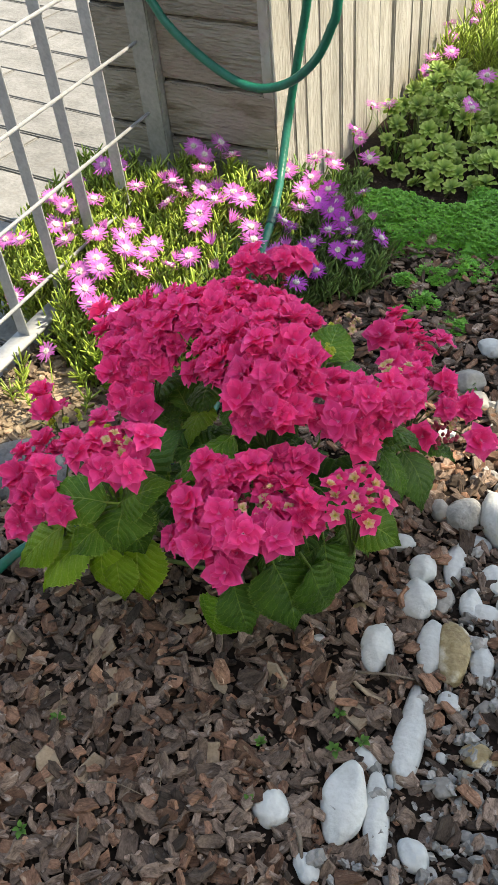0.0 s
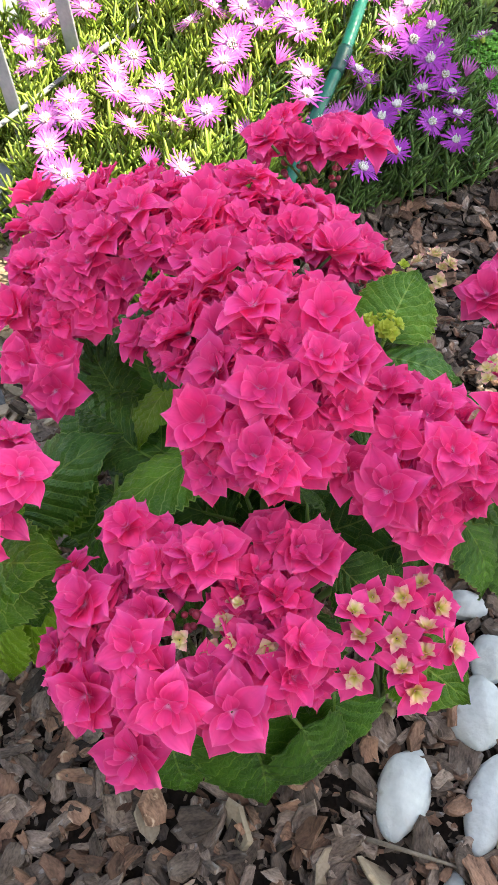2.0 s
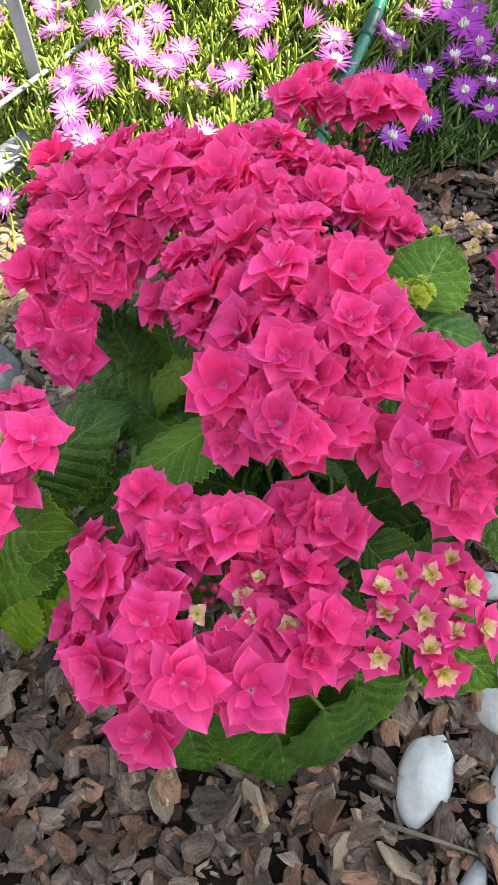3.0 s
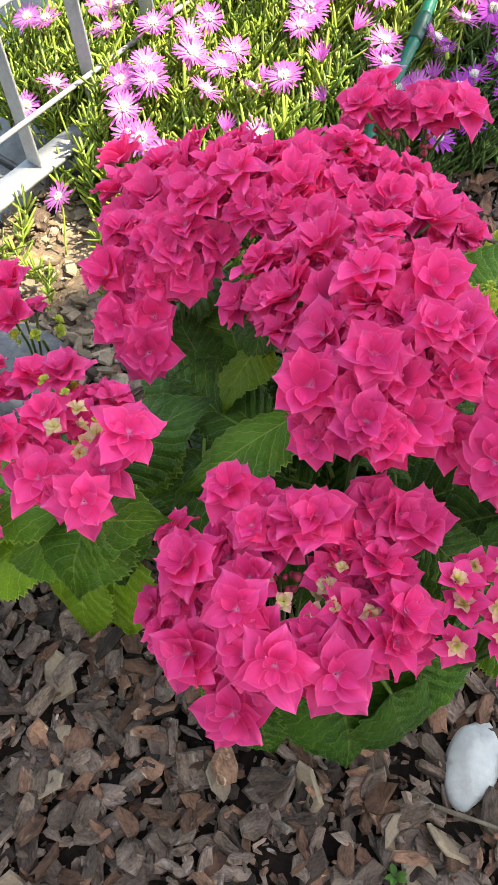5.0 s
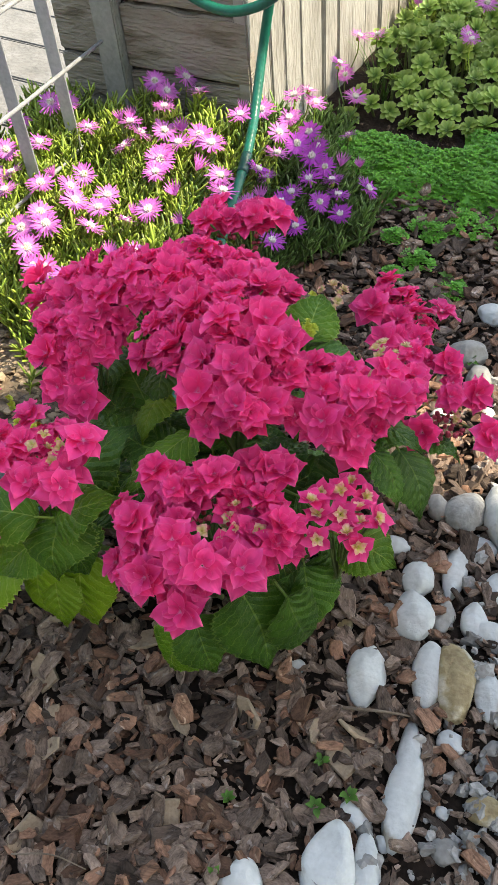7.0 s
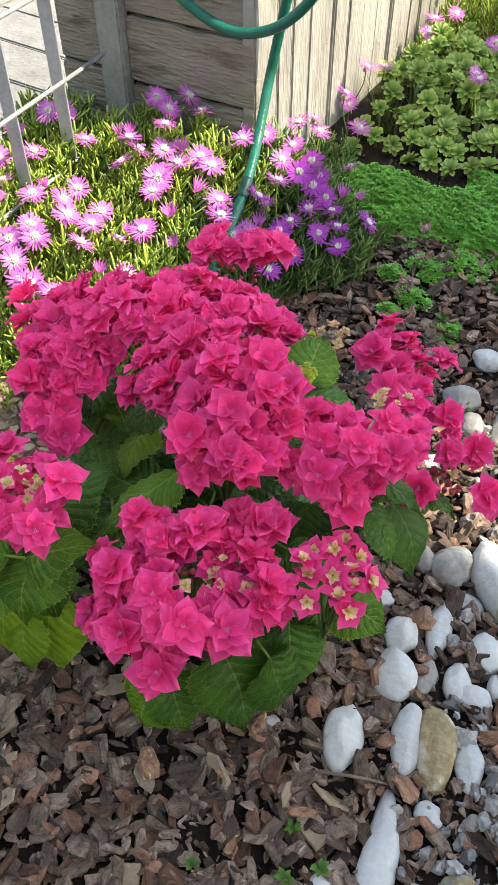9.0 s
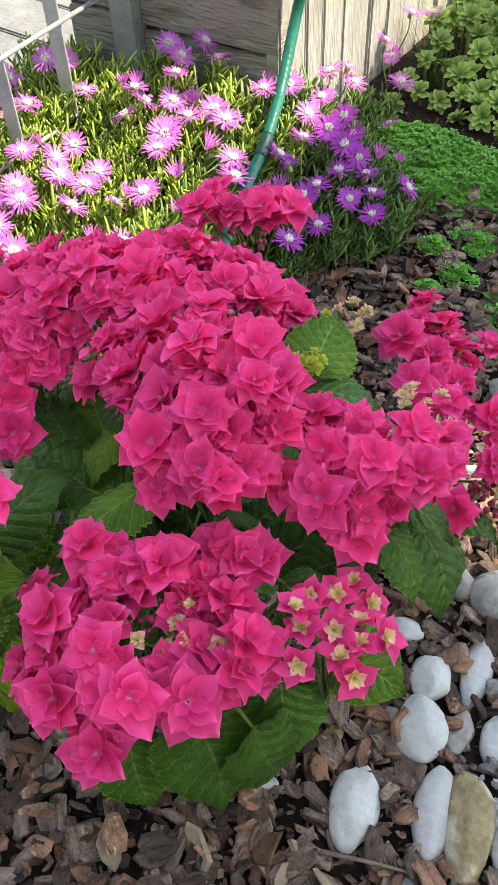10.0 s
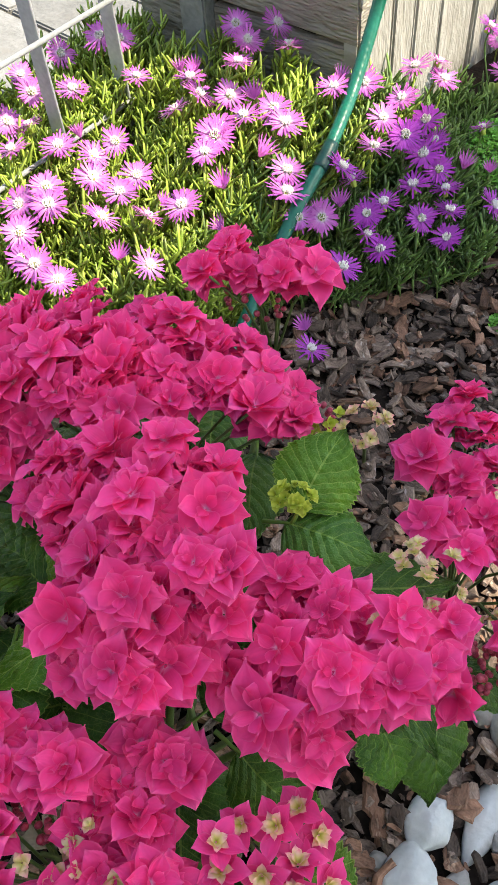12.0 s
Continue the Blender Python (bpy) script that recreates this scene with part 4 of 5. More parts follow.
def top_chips():
    """The large loose flakes on top of the mulch."""
    r = random.Random(34)
    meshes = []
    for k in range(14):
        ln = r.uniform(0.020, 0.048)
        vs, fs = chip_shape(r, ln, ln * r.uniform(0.36, 0.75), ln * r.uniform(0.06, 0.14), r.uniform(-0.6, 0.6))
        o1 = r.uniform(0, 40)
        meshes.append(mesh_of("bark_chip", vs, fs, [(q.x * 40 + o1, q.y * 40 + q.z * 40) for q in vs], smooth=False, material=BARK_PALE if k in (5, 9) else BARK if k % 4 else BARK_RED))
    for k in range(290):
        x, y = r.uniform(-0.52, 0.06), r.uniform(0.12, 0.60)
        if stony(x, y) > 0.4 or on_stone(x, y, 1.0):
            continue
        m = Matrix.Translation((x, y, ground_z(x, y) + r.uniform(0.004, 0.012))) @ Euler((r.gauss(0, 0.35), r.gauss(0, 0.35), r.uniform(0, 6.3))).to_matrix().to_4x4()
        part("bark_chip", r.choice(meshes), None, GROUND, at=m)


top_chips()


def grey_rock():
    ob = part("edging_rock", stone_mesh(0.17, 0.13, 0.06, 99), DARK_ROCK, None, at=pose(-0.645, 0.70, 0.008, 0, 0, 25))
    tagged(ob, "flat dark grey rock lying beside the bush", "rock")


grey_rock()


def gravel():
    """Small mixed gravel between the stones."""
    r = random.Random(51)
    bm = bmesh.new()
    bmesh.ops.create_icosphere(bm, subdivisions=2, radius=1)
    base = [v.co.copy() for v in bm.verts]
    faces = [tuple(v.index for v in f.verts) for f in bm.faces]
    bm.free()
    V, F = [], []
    n = 0
    while n < 3200:
        x, y = r.uniform(-0.12, 0.40), r.uniform(0.30, 1.55)
        if r.random() > stony(x, y):
            continue
        n += 1
        s = 0.0024 + 0.0085 * r.random() ** 2.4
        o = r.uniform(0, 50)
        m = Matrix.Translation((x, y, ground_z(x, y) + s * 0.5 + r.uniform(0, 0.010))) @ Euler((r.uniform(0, 6), r.uniform(0, 6), r.uniform(0, 6))).to_matrix().to_4x4() @ Matrix.Diagonal((s * r.uniform(0.9, 1.5), s, s * r.uniform(0.55, 0.9), 1))
        b = len(V)
        V += [m @ (q * (1 + 0.80 * noise.noise(q * 1.5 + Vector((o, 0, 0))))) for q in base]
        F += [tuple(i + b for i in f) for f in faces]
    ob = part("gravel", mesh_of("gravel", V, F, smooth=False), GRAVEL, None)
    tagged(ob, "small mixed grey and white gravel among the stones", "gravel", kind="stuff")


gravel()


# ---- twigs and weeds on the mulch ----
def twig(points, radius):
    p = [Vector((x, y, ground_z(x, y) + z)) for x, y, z in points]
    vs, fs = tube(spline(p, 5), radius, 6, 0.5)
    ob = part("twig", mesh_of("twig", vs, fs), TWIG, None)
    tagged(ob, "thin dry twig lying on the bark mulch", "twig", "twigs on the mulch")


twig([(-0.239, 0.298, 0.022), (-0.222, 0.275, 0.026), (-0.205, 0.257, 0.02)], 0.0011)
twig([(-0.26, 0.33, 0.022), (-0.225, 0.345, 0.03), (-0.19, 0.35, 0.022)], 0.0010)
twig([(-0.198, 0.392, 0.02), (-0.186, 0.38, 0.028), (-0.178, 0.366, 0.02)], 0.0009)
twig([(-0.035, 0.407, 0.016), (-0.02, 0.39, 0.02), (-0.008, 0.372, 0.014)], 0.0035)
twig([(-0.045, 0.605, 0.016), (-0.005, 0.618, 0.022), (0.03, 0.632, 0.016)], 0.0022)
twig([(-0.36, 0.42, 0.02), (-0.34, 0.40, 0.026), (-0.33, 0.37, 0.02)], 0.0009)


def seed_leaf():
    vs, uv, fs = petal_grid(1.0, 0.62, 0.35, 0.4, 1.0, curl=0.2)
    return mesh_of("leaf", [q + Vector((0.15, 0, 0)) for q in vs], fs, uv, material=WEED)


SEED_LEAF = seed_leaf()


def weed(x, y, size, count, seed):
    r = random.Random(seed)
    g = Vector((x, y, ground_z(x, y) + 0.014))
    w = thing("weed_seedling", g, "small green weed seedling sprouting through bark mulch", "weed", "weeds in the mulch")
    vs, fs = tube([g - Vector((0, 0, 0.014)), g + Vector((0, 0, size * 0.5))], 0.0008, 5)
    part("stem", mesh_of("stem", vs, fs), WEED, w)
    for k in range(count):
        a = 2 * math.pi * k / count + r.uniform(-0.4, 0.4)
        s = size * r.uniform(0.7, 1.1)
        part("leaf", SEED_LEAF, None, w, at=Matrix.LocRotScale(g + Vector((0, 0, size * r.uniform(0.1, 0.5))), Euler((0, r.uniform(-0.5, 0.1), a)), (s, s, s)))


for k, (x, y, s, c) in enumerate([(-0.029, 0.50, 0.010, 5), (-0.004, 0.524, 0.011, 6), (-0.108, 0.469, 0.008, 6), (-0.288, 0.26, 0.010, 5), (-0.334, 0.385, 0.010, 8), (-0.086, 0.40, 0.008, 5), (-0.042, 0.545, 0.009, 5), (-0.183, 1.379, 0.014, 8), (-0.092, 1.211, 0.014, 7), (-0.356, 1.401, 0.013, 6), (-0.128, 1.481, 0.013, 7)]):
    weed(x, y, s, c, k)


# ---- ice plants ----
FLOWER_RISE = ((0.86, 0.05), (0.98, 0.13), (1.06, 0.17), (1.14, 0.172), (1.32, 0.225), (1.45, 0.24), (1.7, 0.22), (1.95, 0.05))


def flower_level(x, y):
    """The height at which the ice plants' flowers stand."""
    z = FLOWER_RISE[0][1] * step(0.74, 0.86, y)
    for (a, p), (b, q) in zip(FLOWER_RISE, FLOWER_RISE[1:]):
        if y > a:
            z = p + (q - p) * min(1.0, (y - a) / (b - a))
    return z * (1 - 0.62 * step(-0.55, -0.36, x)) * (1 - 0.15 * step(-0.86, -0.94, x)) * (1 - step(-0.36, -0.30, x))


def mound(x, y):
    """The height of the ice plants' cushion over the bed."""
    return max(0.0, flower_level(x, y) - 0.016 - max(0.0, ground_z(x, y)))


def finger(base, d, length, thick, bend, r):
    """One plump three-sided leaf."""
    d = d.normalized()
    a = d.orthogonal().normalized()
    b = d.cross(a)
    w = r.uniform(0, 6.3)
    a, b = a * math.cos(w) + b * math.sin(w), b * math.cos(w) - a * math.sin(w)
    V = []
    for u, k in ((0, 0.6), (0.45, 1.0), (0.88, 0.85)):
        c = base + d * (length * u) + bend * (length * u * u)
        for q in range(3):
            t = 2 * math.pi * q / 3
            V.append(c + (a * math.cos(t) + b * math.sin(t)) * thick * k)
    V.append(base + d * length + bend * length)
    F = [(i * 3 + q, i * 3 + (q + 1) % 3, i * 3 + 3 + (q + 1) % 3, i * 3 + 3 + q) for i in range(2) for q in range(3)]
    F += [(6 + q, 6 + (q + 1) % 3, 9) for q in range(3)]
    return V, F


def sprigs(spots, seed, leaf=0.023, thick=0.0021, count=11, stalks=()):
    """Leafy shoots at (foot, top) places, all in one mesh."""
    r = random.Random(seed)
    V, F = [], []
    for foot, top in spots:
        up = top - foot
        for k in range(count):
            t = 1 - (k / count) ** 1.3 * 0.75
            p = foot + up * t
            a = k * 2.4 + r.uniform(-0.4, 0.4)
            d = Vector((math.cos(a), math.sin(a), r.uniform(0.0, 1.3))) + up.normalized() * 0.5
            vs, fs = finger(p, d, leaf * r.uniform(0.6, 1.35), thick * r.uniform(0.8, 1.2), Vector((0, 0, r.uniform(0.0, 0.35))), r)
            F += [tuple(i + len(V) for i in f) for f in fs]
            V += vs
        vs, fs = tube([foot, top], 0.0012, 4)
        F += [tuple(i + len(V) for i in f) for f in fs]
        V += vs
    for x, y, z in stalks:
        g = Vector((x + r.uniform(-0.02, 0.02), y + r.uniform(-0.02, 0.02), z - 0.07))
        vs, fs = tube(spline([g, Vector((x, y, z)) - Vector((0, 0, 0.03)), (x, y, z - 0.004)], 3), 0.0012, 5)
        F += [tuple(i + len(V) for i in f) for f in fs]
        V += vs
    return mesh_of("foliage", V, F, smooth=True)


def ice_flower(name, seed, petals, radius, petal):
    """A daisy-like flower of many strap petals in two rings round a pale heart."""
    r = random.Random(seed)
    V, U, F = [], [], []
    for ring in range(2):
        for k in range(petals):
            a = 2 * math.pi * (k + 0.5 * ring) / petals + r.uniform(-0.05, 0.05)
            ln = radius * r.uniform(0.74, 1.08) * (1 - 0.12 * ring)
            w = radius * 0.052
            rise = 0.16 + 0.22 * ring + r.uniform(-0.2, 0.22)
            c, s = math.cos(a), math.sin(a)
            b = len(V)
            for u, h in ((0.10, 0.45), (0.5, 0.9), (0.85, 1.0), (1.0, 0.35)):
                z = rise * ln * u - 0.10 * ln * u * u
                for e in (-1, 1):
                    x, y = ln * u, e * w * h
                    V.append(Vector((x * c - y * s, x * s + y * c, z)))
                    U.append((u, 0.5 + 0.5 * e))
            F += [(b + 2 * i, b + 2 * i + 2, b + 2 * i + 3, b + 2 * i + 1) for i in range(3)]
    me_petals = len(F)
    for k in range(70):
        a, d = r.uniform(0, 6.3), radius * 0.22 * math.sqrt(r.random())
        p = Vector((d * math.cos(a), d * math.sin(a), 0.001))
        vs, fs = tube([p, p * 1.15 + Vector((0, 0, radius * r.uniform(0.16, 0.26)))], 0.0005, 3)
        F += [tuple(i + len(V) for i in f) for f in fs]
        U += [(0.0, 0.5)] * len(vs)
        V += vs
    vs, fs = tube([Vector((0, 0, -0.008)), Vector((0, 0, -0.003)), Vector((0, 0, 0.002))], 0.0028, 7, 1.5)
    green = len(F)
    F += [tuple(i + len(V) for i in f) for f in fs]
    U += [(0.5, 0.5)] * len(vs)
    V += vs
    me = mesh_of(name, V, F, U)
    for m in (petal, ICE_HEART, ICE_LEAF):
        me.materials.append(m)
    for p in me.polygons:
        p.material_index = 0 if p.index < me_petals else (1 if p.index < green else 2)
    return me


FLOWERS, SHADED_FLOWERS = ([ice_flower("flower", 100 + s, n, rad, petal) for s, (n, rad) in enumerate([(26, 0.021), (24, 0.022), (28, 0.0205), (22, 0.019)])] for petal in (ICE_PETAL, SHADED_PETAL))


def ice_bud(seed):
    r = random.Random(seed)
    V, U, F = [], [], []
    for k in range(14):
        vs, uv, fs = petal_grid(0.013, 0.003, 1.6, 0.2, 1.2, nu=3, nv=2)
        m = Matrix.Rotation(6.283 * k / 14, 3, "Z")
        F += [tuple(i + len(V) for i in f) for f in fs]
        V += [m @ (q + Vector((0.001, 0, 0))) for q in vs]
        U += [(0.8, b) for a, b in uv]
    return mesh_of("flower_bud", V, F, U, material=ICE_PETAL)


ICE_BUD = ice_bud(5)


def ice_plant(label, at, spots, flowers, buds, seed, leaf=0.023, foliage=ICE_LEAF, blooms=FLOWERS):
    r = random.Random(seed)
    plant = thing("ice_plant", at, label, "ice plant", "ice plants")
    part("foliage", sprigs(spots, seed, leaf, stalks=flowers + buds), foliage, plant, kind="stuff")
    for x, y, z in flowers:
        n = Vector((r.gauss(0.16, 0.34), r.gauss(-0.16, 0.34), 1.0))
        part("flower", r.choice(blooms), None, plant, at=facing((x, y, z), n, r.uniform(0, 6), r.uniform(1.0, 1.24)))
    for x, y, z in buds:
        part("flower_bud", ICE_BUD, None, plant, at=facing((x, y, z), (r.gauss(0, 0.3), r.gauss(-0.1, 0.3), 1), 0, r.uniform(0.7, 1.1)))


FLOWER_A = [(-690, 1417), (-647, 1387), (-677, 1325), (-732, 1387), (-698, 1367), (-712, 1276), (-685, 1261), (-774, 1246), (-649, 1277), (-613, 1261), (-694, 1229), (-628, 1234), (-624, 1221), (-589, 1286), (-564, 1275), (-618, 1196), (-724, 1156), (-729, 1123), (-773, 1110), (-833, 1117), (-859, 1104), (-810, 1069), (-731, 1050), (-698, 1092), (-655, 1093), (-662, 1127), (-712, 1036), (-745, 1021)]
FLOWER_B = [(-552, 1351), (-531, 1383), (-496, 1418), (-494, 1375), (-481, 1340), (-511, 1468), (-505, 1513), (-489, 1505), (-644, 1051), (-602, 1082), (-585, 1121), (-721, 996), (-695, 975), (-676, 977), (-638, 976), (-556, 1034), (-523, 1227), (-509, 1209), (-485, 1204), (-471, 1229), (-927, 1255), (-868, 1277), (-841, 1285), (-948, 1201), (-887, 1168), (-833, 1191), (-940, 1058), (-903, 1056), (-822, 985), (-842, 953), (-732, 892)]
FLOWER_C = [(-471, 1395), (-488, 1286), (-474, 1291), (-468, 1440), (-435, 1540), (-449, 1410), (-450, 1440), (-431, 1423), (-413, 1418), (-435, 1371), (-441, 1315), (-445, 1285), (-434, 1270), (-414, 1277), (-409, 1356), (-395, 1403), (-375, 1370), (-365, 1466), (-509, 1657), (-429, 1217), (-395, 1117)]


def on_mound(rows, lift=0.008):
    return [(x / 1000, y / 1000, flower_level(x / 1000, y / 1000) + lift) for x, y in rows]


def cushion(seed, count, x0, x1, y0, y1, height, low=0.35):
    """Feet and tops of shoots spread over a cushion."""
    r = random.Random(seed)
    out = []
    while len(out) < count:
        x, y = r.uniform(x0, x1), r.uniform(y0, y1)
        h = height(x, y)
        if h < 0.012 or (y > WY - 0.02 and x < WX + 0.015) or (abs(x + 0.82) < 0.05 and y > WY - 0.06):
            continue
        if r.random() > min(1, h / 0.05):
            continue
        g = max(0.0, ground_z(x, y))
        top = h * r.uniform(low, 1.0) + 0.004
        out.append((Vector((x + r.uniform(-0.02, 0.02), y + r.uniform(-0.02, 0.02), g + max(0.0, top - 0.07))), Vector((x, y, g + top))))
    return out


BUDS_A = on_mound([(-568, 1234), (-573, 1178), (-725, 1300), (-615, 1120), (-536, 1133), (-600, 1032), (-630, 1300), (-740, 1290), (-780, 1150)], -0.005)
BUDS_C = on_mound([(-566, 1385), (-422, 1478), (-403, 1525), (-418, 1139), (-471, 1266), (-481, 1236)], -0.006)


def main_cushion(x, y):
    front = 0.94 + 0.05 * noise.noise((x * 9, y * 9, 0)) - 0.04 * step(-0.75, -0.6, x) + 0.06 * step(-0.72, -0.80, x)
    return mound(x, y) if y > front else 0.0


def corner_cushion(x, y):
    return mound(x, y) * 0.95 * (1 - 0.8 * step(1.45, 1.6, y)) if y > 1.235 + 1.25 * (x + 0.47) + 0.04 * noise.noise((x * 12, y * 12, 3)) else 0.0


ice_plant("sprawling ice plant with bright magenta daisy flowers along the fence", (-0.68, 1.1, 0.0), cushion(71, 2500, -1.0, -0.50, 0.80, 1.45, main_cushion, 0.25) + cushion(77, 14, -0.80, -0.58, 0.80, 0.96, lambda x, y: 0.05, 0.5), on_mound(FLOWER_A + FLOWER_B), BUDS_A, 72)
# The corner plant wears the shaded leaf and petal colours.
ice_plant("shade-darkened ice plant with purple daisy flowers spilling from the wall's corner", (-0.43, 1.4, 0.0), cushion(73, 800, -0.57, -0.345, 1.10, 1.68, corner_cushion, 0.2), on_mound(FLOWER_C), BUDS_C, 74, foliage=ICE_LEAF_SHADED, blooms=SHADED_FLOWERS)


def far_height(x, y):
    return 0.16 * step(1.95, 2.3, y + 0.25 * (x + 0.45)) * step(0.6, 0.2, x) * step(-0.56, -0.5, x)


FAR_FLOWERS = [(-0.535, 2.347, 0.23), (-0.50, 2.255, 0.23), (-0.475, 2.176, 0.22), (-0.50, 2.476, 0.24), (-0.487, 2.399, 0.23), (-0.50, 2.08, 0.2), (-0.346, 2.032, 0.23), (-0.322, 1.85, 0.225), (-0.335, 1.87, 0.225), (-0.499, 1.826, 0.21), (-0.529, 1.804, 0.21), (-0.49, 2.569, 0.24), (-0.51, 2.145, 0.21), (-0.487, 1.698, 0.141), (-0.535, 1.766, 0.149), (-0.41, 2.5, 0.24), (-0.36, 2.42, 0.24), (-0.30, 2.2, 0.24), (-0.25, 2.08, 0.23), (-0.23, 2.3, 0.24)]
ice_plant("sunlit ice plant with pink flowers behind the stonecrop", (-0.35, 2.35, 0.1), cushion(75, 1250, -0.56, 0.35, 1.64, 2.9, far_height, 0.4), FAR_FLOWERS, [], 76, 0.034)


# ---- mat of small sedum ----
def mat_height(x, y):
    """The cushion of mat sedum between mulch and stonecrop."""
    d = max(step(0.16, 0.10, math.hypot((x + 0.38) * 1.05, (y - 1.585) * 1.6)), step(0.17, 0.11, math.hypot((x + 0.20) * 1.0, (y - 1.65) * 1.35)), step(0.22, 0.15, math.hypot((x - 0.02) * 0.8, (y - 1.72) * 1.4)))
    d *= 1 - step(0.075, 0.045, math.hypot(x + 0.315, (y - 1.70) * 1.0))
    return d * (0.030 + 0.010 * noise.noise((x * 14, y * 14, 0)))


def tiny_rosettes(name, spots, seed, size):
    r = random.Random(seed)
    V, F = [], []
    for p in spots:
        n = 9
        for k in range(n):
            a = k * 2.4 + r.uniform(-0.3, 0.3)
            e = 0.15 + 0.13 * k
            ln = size * (1 - 0.06 * k) * r.uniform(0.8, 1.15)
            d = Vector((math.cos(a) * math.cos(e), math.sin(a) * math.cos(e), math.sin(e)))
            s = Vector((-math.sin(a), math.cos(a), 0)) * ln * 0.36
            up = Vector((0, 0, ln * 0.16))
            b = len(V)
            V += [p, p + d * ln * 0.6 + s, p + d * ln + up * 0.4, p + d * ln * 0.6 - s, p + d * ln * 0.55 + up]
            F += [(b, b + 1, b + 4), (b + 1, b + 2, b + 4), (b + 2, b + 3, b + 4), (b + 3, b, b + 4)]
    return mesh_of(name, V, F)


def sedum_mat():
    r = random.Random(81)
    spots = []
    while len(spots) < 6500:
        x, y = r.uniform(-0.56, 0.26), r.uniform(1.42, 1.9)
        h = mat_height(x, y)
        if h > 0.006 and x > WX + 0.01:
            spots.append(Vector((x, y, ground_z(x, y) + h * r.uniform(0.75, 1.1))))
    ob = part("sedum_mat", tiny_rosettes("sedum_mat", spots, 82, 0.0072), SEDUM, None)
    tagged(ob, "dense bright green mat of tiny sedum", "sedum", kind="stuff")
    V, F = [], []
    nx = 42
    for j in range(nx + 1):
        for i in range(nx + 1):
            x, y = -0.58 + 0.86 * i / nx, 1.40 + 0.52 * j / nx
            V.append((x, y, ground_z(x, y) + mat_height(x, y) * 0.8 - 0.004))
    F = [(j * (nx + 1) + i, j * (nx + 1) + i + 1, (j + 1) * (nx + 1) + i + 1, (j + 1) * (nx + 1) + i) for j in range(nx) for i in range(nx) if V[j * (nx + 1) + i][0] > WX + 0.02]
    bed = part("sedum_turf", mesh_of("sedum_turf", V, F), SEDUM, None)
    tagged(bed, "green matted stems under the sedum", "sedum", kind="stuff")
    for k, (x, y, d) in enumerate([(-0.248, 1.472, 0.035), (-0.189, 1.511, 0.04), (-0.243, 1.403, 0.028), (-0.168, 1.363, 0.026), (-0.297, 1.438, 0.022), (-0.269, 1.364, 0.018), (-0.12, 1.54, 0.03)]):
        sp = []
        for q in range(int(2600 * d)):
            a, e = r.uniform(0, 6.3), d * math.sqrt(r.random())
            px, py = x + e * math.cos(a), y + e * math.sin(a) * 0.8
            sp.append(Vector((px, py, ground_z(px, py) + 0.012 + 0.012 * (1 - e / d))))
        ob = part("sedum_tuft", tiny_rosettes("sedum_tuft", sp, 90 + k, 0.009), SEDUM, None)
        tagged(ob, "small loose tuft of green sedum on mulch", "sedum", "sedum tufts")


sedum_mat()


# ---- stonecrop rosettes ----
def rosette_mesh(seed):
    r = random.Random(seed)
    V, U, F = [], [], []
    for k in range(17):
        t = k / 16
        ln = 0.024 * (1 - 0.5 * t) * r.uniform(0.88, 1.1)
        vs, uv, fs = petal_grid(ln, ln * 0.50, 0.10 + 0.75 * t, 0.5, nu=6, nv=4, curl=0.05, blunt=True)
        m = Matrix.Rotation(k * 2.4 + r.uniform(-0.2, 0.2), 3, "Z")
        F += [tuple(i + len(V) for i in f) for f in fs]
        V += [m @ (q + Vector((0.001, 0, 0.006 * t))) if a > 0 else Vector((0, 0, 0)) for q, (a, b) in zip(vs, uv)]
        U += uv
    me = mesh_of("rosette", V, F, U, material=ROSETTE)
    bm = bmesh.new()
    bm.from_mesh(me)
    bmesh.ops.remove_doubles(bm, verts=bm.verts[:], dist=1e-6)
    bm.to_mesh(me)
    bm.free()
    return me


ROSETTES = [rosette_mesh(s) for s in range(5)]


def stonecrop():
    plant = thing("stonecrop", (-0.36, 1.85, 0.08), "clump of fleshy light green stonecrop rosettes", "stonecrop")
    r = random.Random(96)
    pts = []
    for k in range(4000):
        x, y = r.uniform(-0.50, 0.16), r.uniform(1.70, 2.15)
        if y - 1.74 < 0.10 * abs(x + 0.30) and x > -0.3:
            continue
        if x < -0.40 and y < 1.80 and r.random() < 0.8:
            continue
        if all(math.hypot(x - a, y - b) > 0.027 for a, b, c in pts):
            g = ground_z(x, y)
            pts.append((x, y, g + 0.012 + 0.095 * step(1.70, 1.90, y) * r.uniform(0.3, 1.0) + r.uniform(-0.010, 0.015)))
        if len(pts) > 295:
            break
    V, F = [], []
    for x, y, z in pts:
        vs, fs = tube([(x + r.uniform(-0.02, 0.02), y + r.uniform(-0.02, 0.02), ground_z(x, y) - 0.01), (x, y, z)], 0.003, 6)
        F += [tuple(i + len(V) for i in f) for f in fs]
        V += vs
    part("stem", mesh_of("stem", V, F), STEM, plant, kind="stuff")
    for x, y, z in pts:
        part("rosette", r.choice(ROSETTES), None, plant, at=facing((x, y, z), (r.gauss(0.0, 0.25), r.gauss(-0.55, 0.25), 1), r.uniform(0, 6), r.uniform(0.85, 1.25)))


stonecrop()


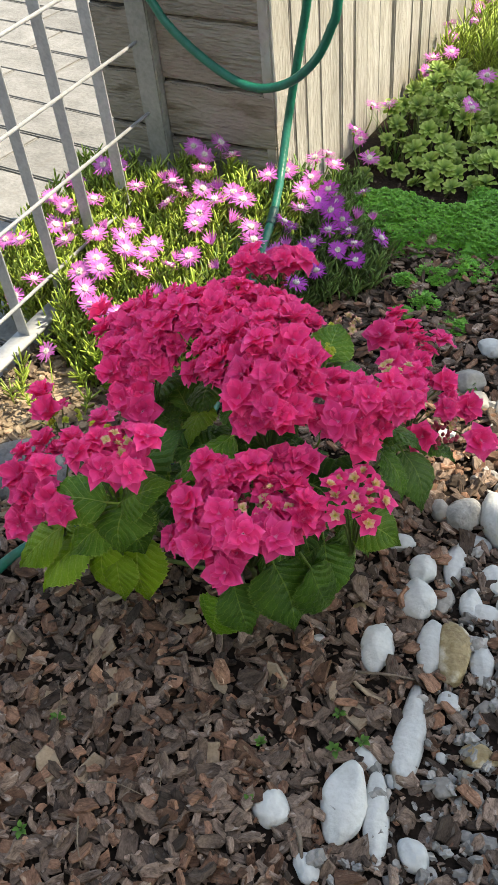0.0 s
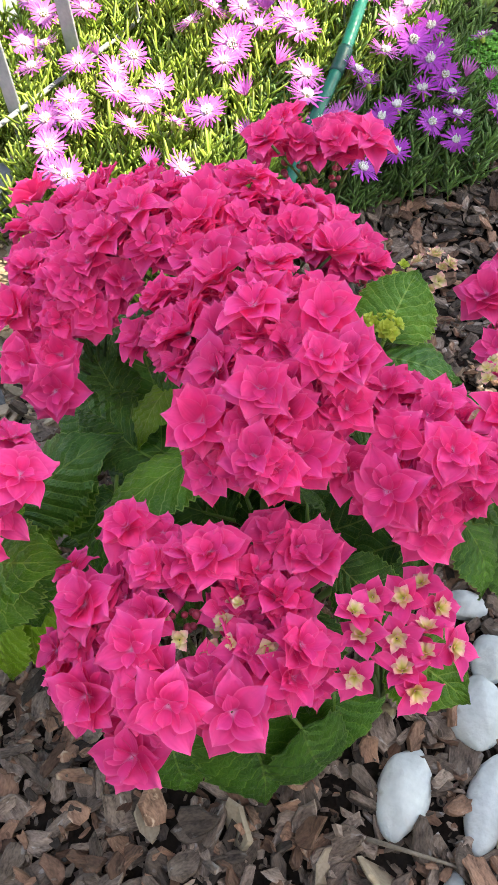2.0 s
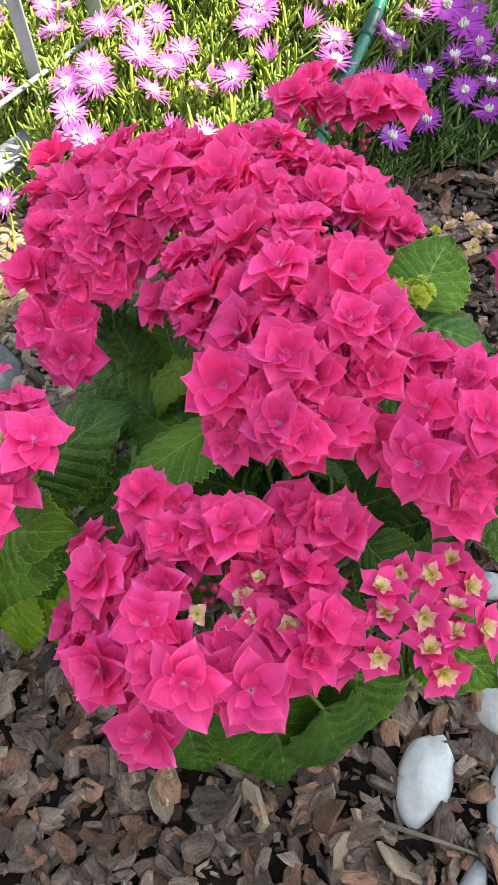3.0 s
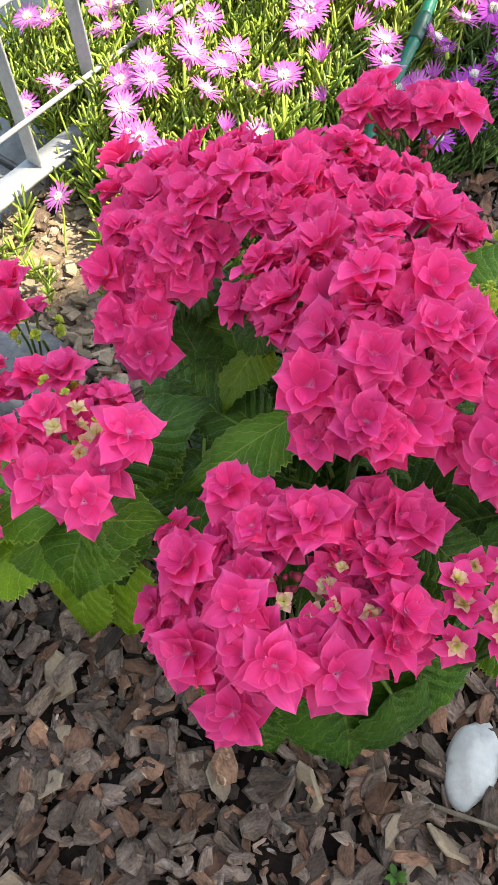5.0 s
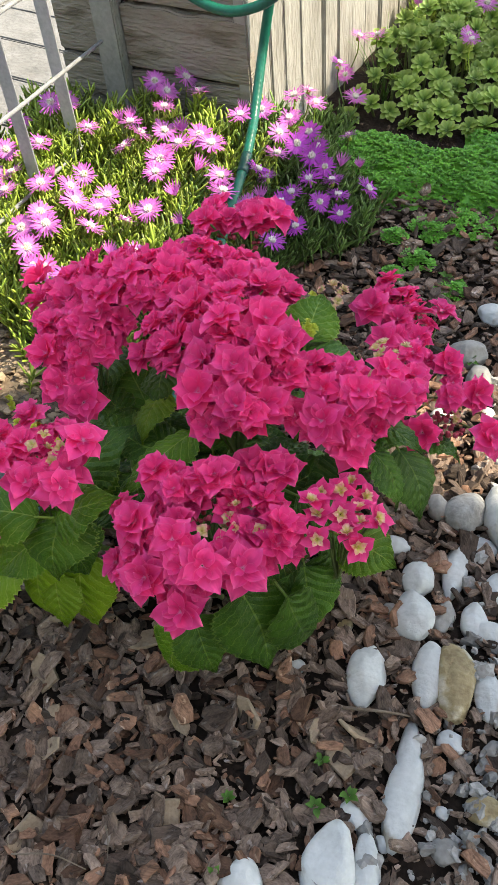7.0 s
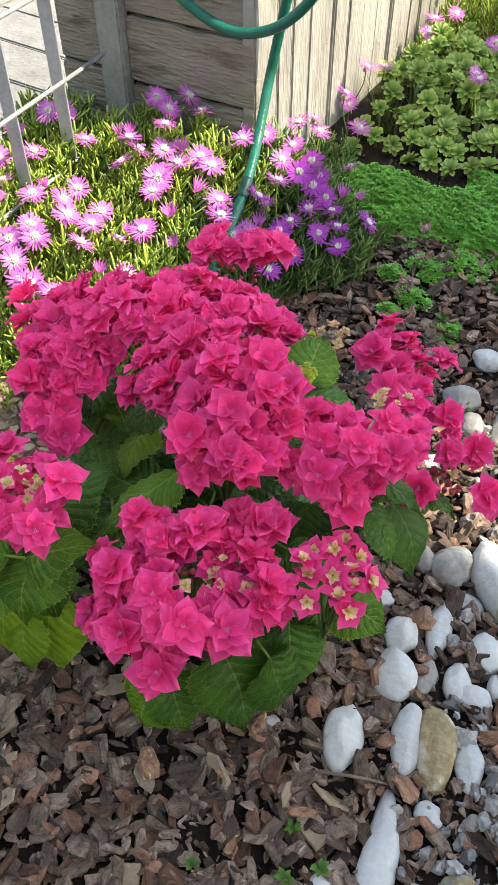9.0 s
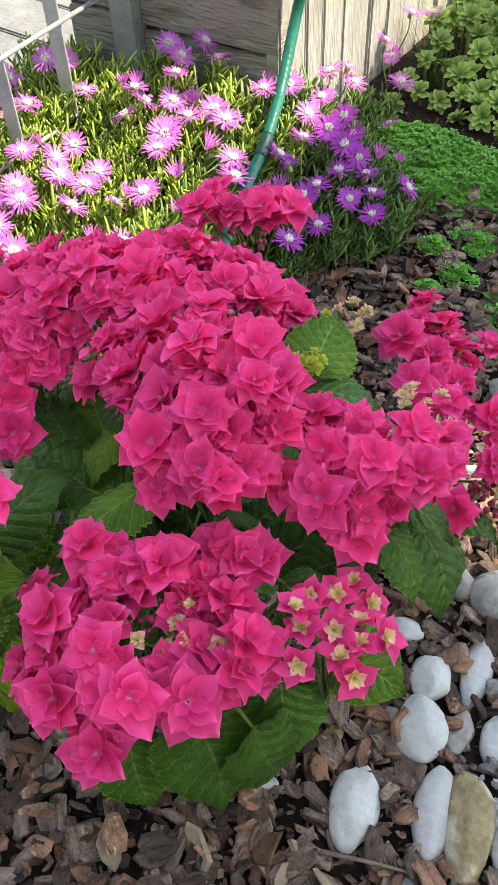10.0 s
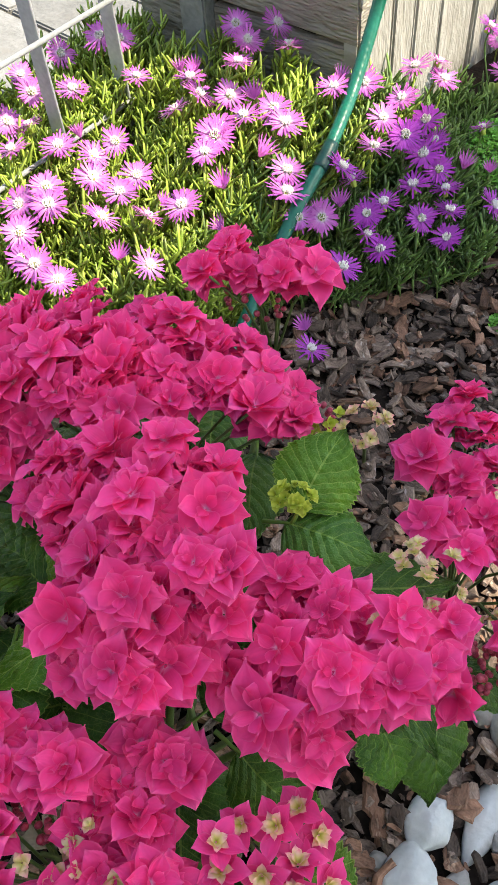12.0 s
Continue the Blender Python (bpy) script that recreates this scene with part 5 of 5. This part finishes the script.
# ---- grass tuft at the wall's foot ----
def grass_tuft(x, y, count, height, seed):
    r = random.Random(seed)
    V, U, F = [], [], []
    for k in range(count):
        a = r.uniform(0, 6.3)
        p = Vector((r.uniform(-0.006, 0.006), r.uniform(-0.006, 0.006), 0))
        d = Vector((math.cos(a) * 0.35, math.sin(a) * 0.35, 1))
        s = Vector((-math.sin(a), math.cos(a), 0)) * 0.0016
        h = height * r.uniform(0.5, 1.1)
        b = len(V)
        for i in range(5):
            u = i / 4
            c = p + d * h * u + Vector((math.cos(a), math.sin(a), -0.5)) * (h * 0.35 * u * u)
            V += [c - s * (1 - 0.9 * u), c + s * (1 - 0.9 * u)]
            U += [(u, 0), (u, 1)]
        F += [(b + 2 * i, b + 2 * i + 1, b + 2 * i + 3, b + 2 * i + 2) for i in range(4)]
    ob = part("grass_tuft", mesh_of("grass_tuft", V, F, U), WEED, None, at=Matrix.Translation((x, y, ground_z(x, y) - 0.004)))
    tagged(ob, "thin green grass tuft at the foot of the wall", "grass", "grass tufts")


grass_tuft(-0.535, 1.555, 9, 0.12, 1)
grass_tuft(-0.50, 1.85, 16, 0.11, 2)
grass_tuft(-0.46, 1.80, 14, 0.10, 3)
grass_tuft(-0.52, 1.95, 14, 0.11, 4)
grass_tuft(-0.44, 1.90, 14, 0.10, 5)


# ---- unseen tree, added so that its crown shades the bed ----
def shade_tree():
    tree = thing("unseen_shade_tree", (5.2, 0.2, 0.0), "unseen leafy tree added beside the bed to shade it", "tree")
    vs, fs = tube(spline([(5.2, 0.2, -0.1), (5.1, 0.25, 1.2), (4.8, 0.4, 2.6), (4.2, 0.7, 3.8), (3.5, 1.0, 4.5)], 6), 0.13, 10, 0.3)
    part("trunk", mesh_of("trunk", vs, fs), TREE_BARK, tree)
    r = random.Random(5)
    for k in range(7):
        a = r.uniform(-1, 1)
        vs, fs = tube(spline([(4.2, 0.7, 3.8), (3.4, 1.0 + a * 0.4, 4.4), (2.7 + r.uniform(-0.4, 0.4), 1.2 + a * 0.6, 4.6)], 6), 0.04, 7, 0.2)
        part("limb", mesh_of("limb", vs, fs), TREE_BARK, tree)
    V, F = [], []

    def covered(x, y):
        """Where the crown hangs, by the ground that it keeps from the sun."""
        wob = 0.05 * noise.noise((x * 3, y * 3, 4)) + 0.025 * noise.noise((x * 9, y * 9, 2))
        edge = -0.62 + 0.10 * (y - 0.93) - 0.05 * step(1.45, 1.65, y) if y > 0.93 else -0.62 - 0.30 * (0.93 - y)
        if y < 0.68:
            edge = -3.0 if y < 0.62 else -0.9
        if x < edge + wob or y > 2.14 + wob * 2:
            return False
        # Gap left in the crown to let sun onto the pale stones.
        if math.hypot((x - 0.06) / 0.27, (y - 1.06) / 0.17) < 1 + wob * 3:
            return False
        return True

    n = 0
    while n < 14000:
        x, y = r.uniform(-1.3, 0.75), r.uniform(-0.3, 2.2)
        if not covered(x, y):
            continue
        n += 1
        z = 4.2 + r.uniform(0, 0.7)
        c = Vector((x, y, 0)) + SUN * (z / SUN.z)
        q = Euler((r.gauss(0, 0.5), r.gauss(0, 0.5), r.uniform(0, 6.3))).to_matrix()
        ln, w = r.uniform(0.04, 0.07), r.uniform(0.022, 0.035)
        b = len(V)
        V += [c + q @ Vector(p) for p in ((-ln, 0, 0), (-ln * 0.2, -w, 0.006), (ln, 0, 0), (-ln * 0.2, w, 0.006))]
        F += [(b, b + 1, b + 2), (b, b + 2, b + 3)]
    # Extra leaves, added as a screen against skylight from the sun's side.
    for k in range(9000):
        z = r.uniform(1.3, 5.0)
        c = Vector((0.9 + 0.62 * z + r.uniform(0.0, 1.9), r.uniform(-1.4, 3.6), z + 0.15 * math.sin(k)))
        if noise.noise(c * 0.9) < -0.22:
            continue
        q = Euler((r.gauss(0, 0.6), r.gauss(0, 0.6), r.uniform(0, 6.3))).to_matrix()
        ln, w = r.uniform(0.06, 0.10), r.uniform(0.035, 0.055)
        b = len(V)
        V += [c + q @ Vector(p) for p in ((-ln, 0, 0), (-ln * 0.2, -w, 0.006), (ln, 0, 0), (-ln * 0.2, w, 0.006))]
        F += [(b, b + 1, b + 2), (b, b + 2, b + 3)]
    part("crown", mesh_of("crown", V, F), TREE_LEAF, tree, kind="stuff")


shade_tree()
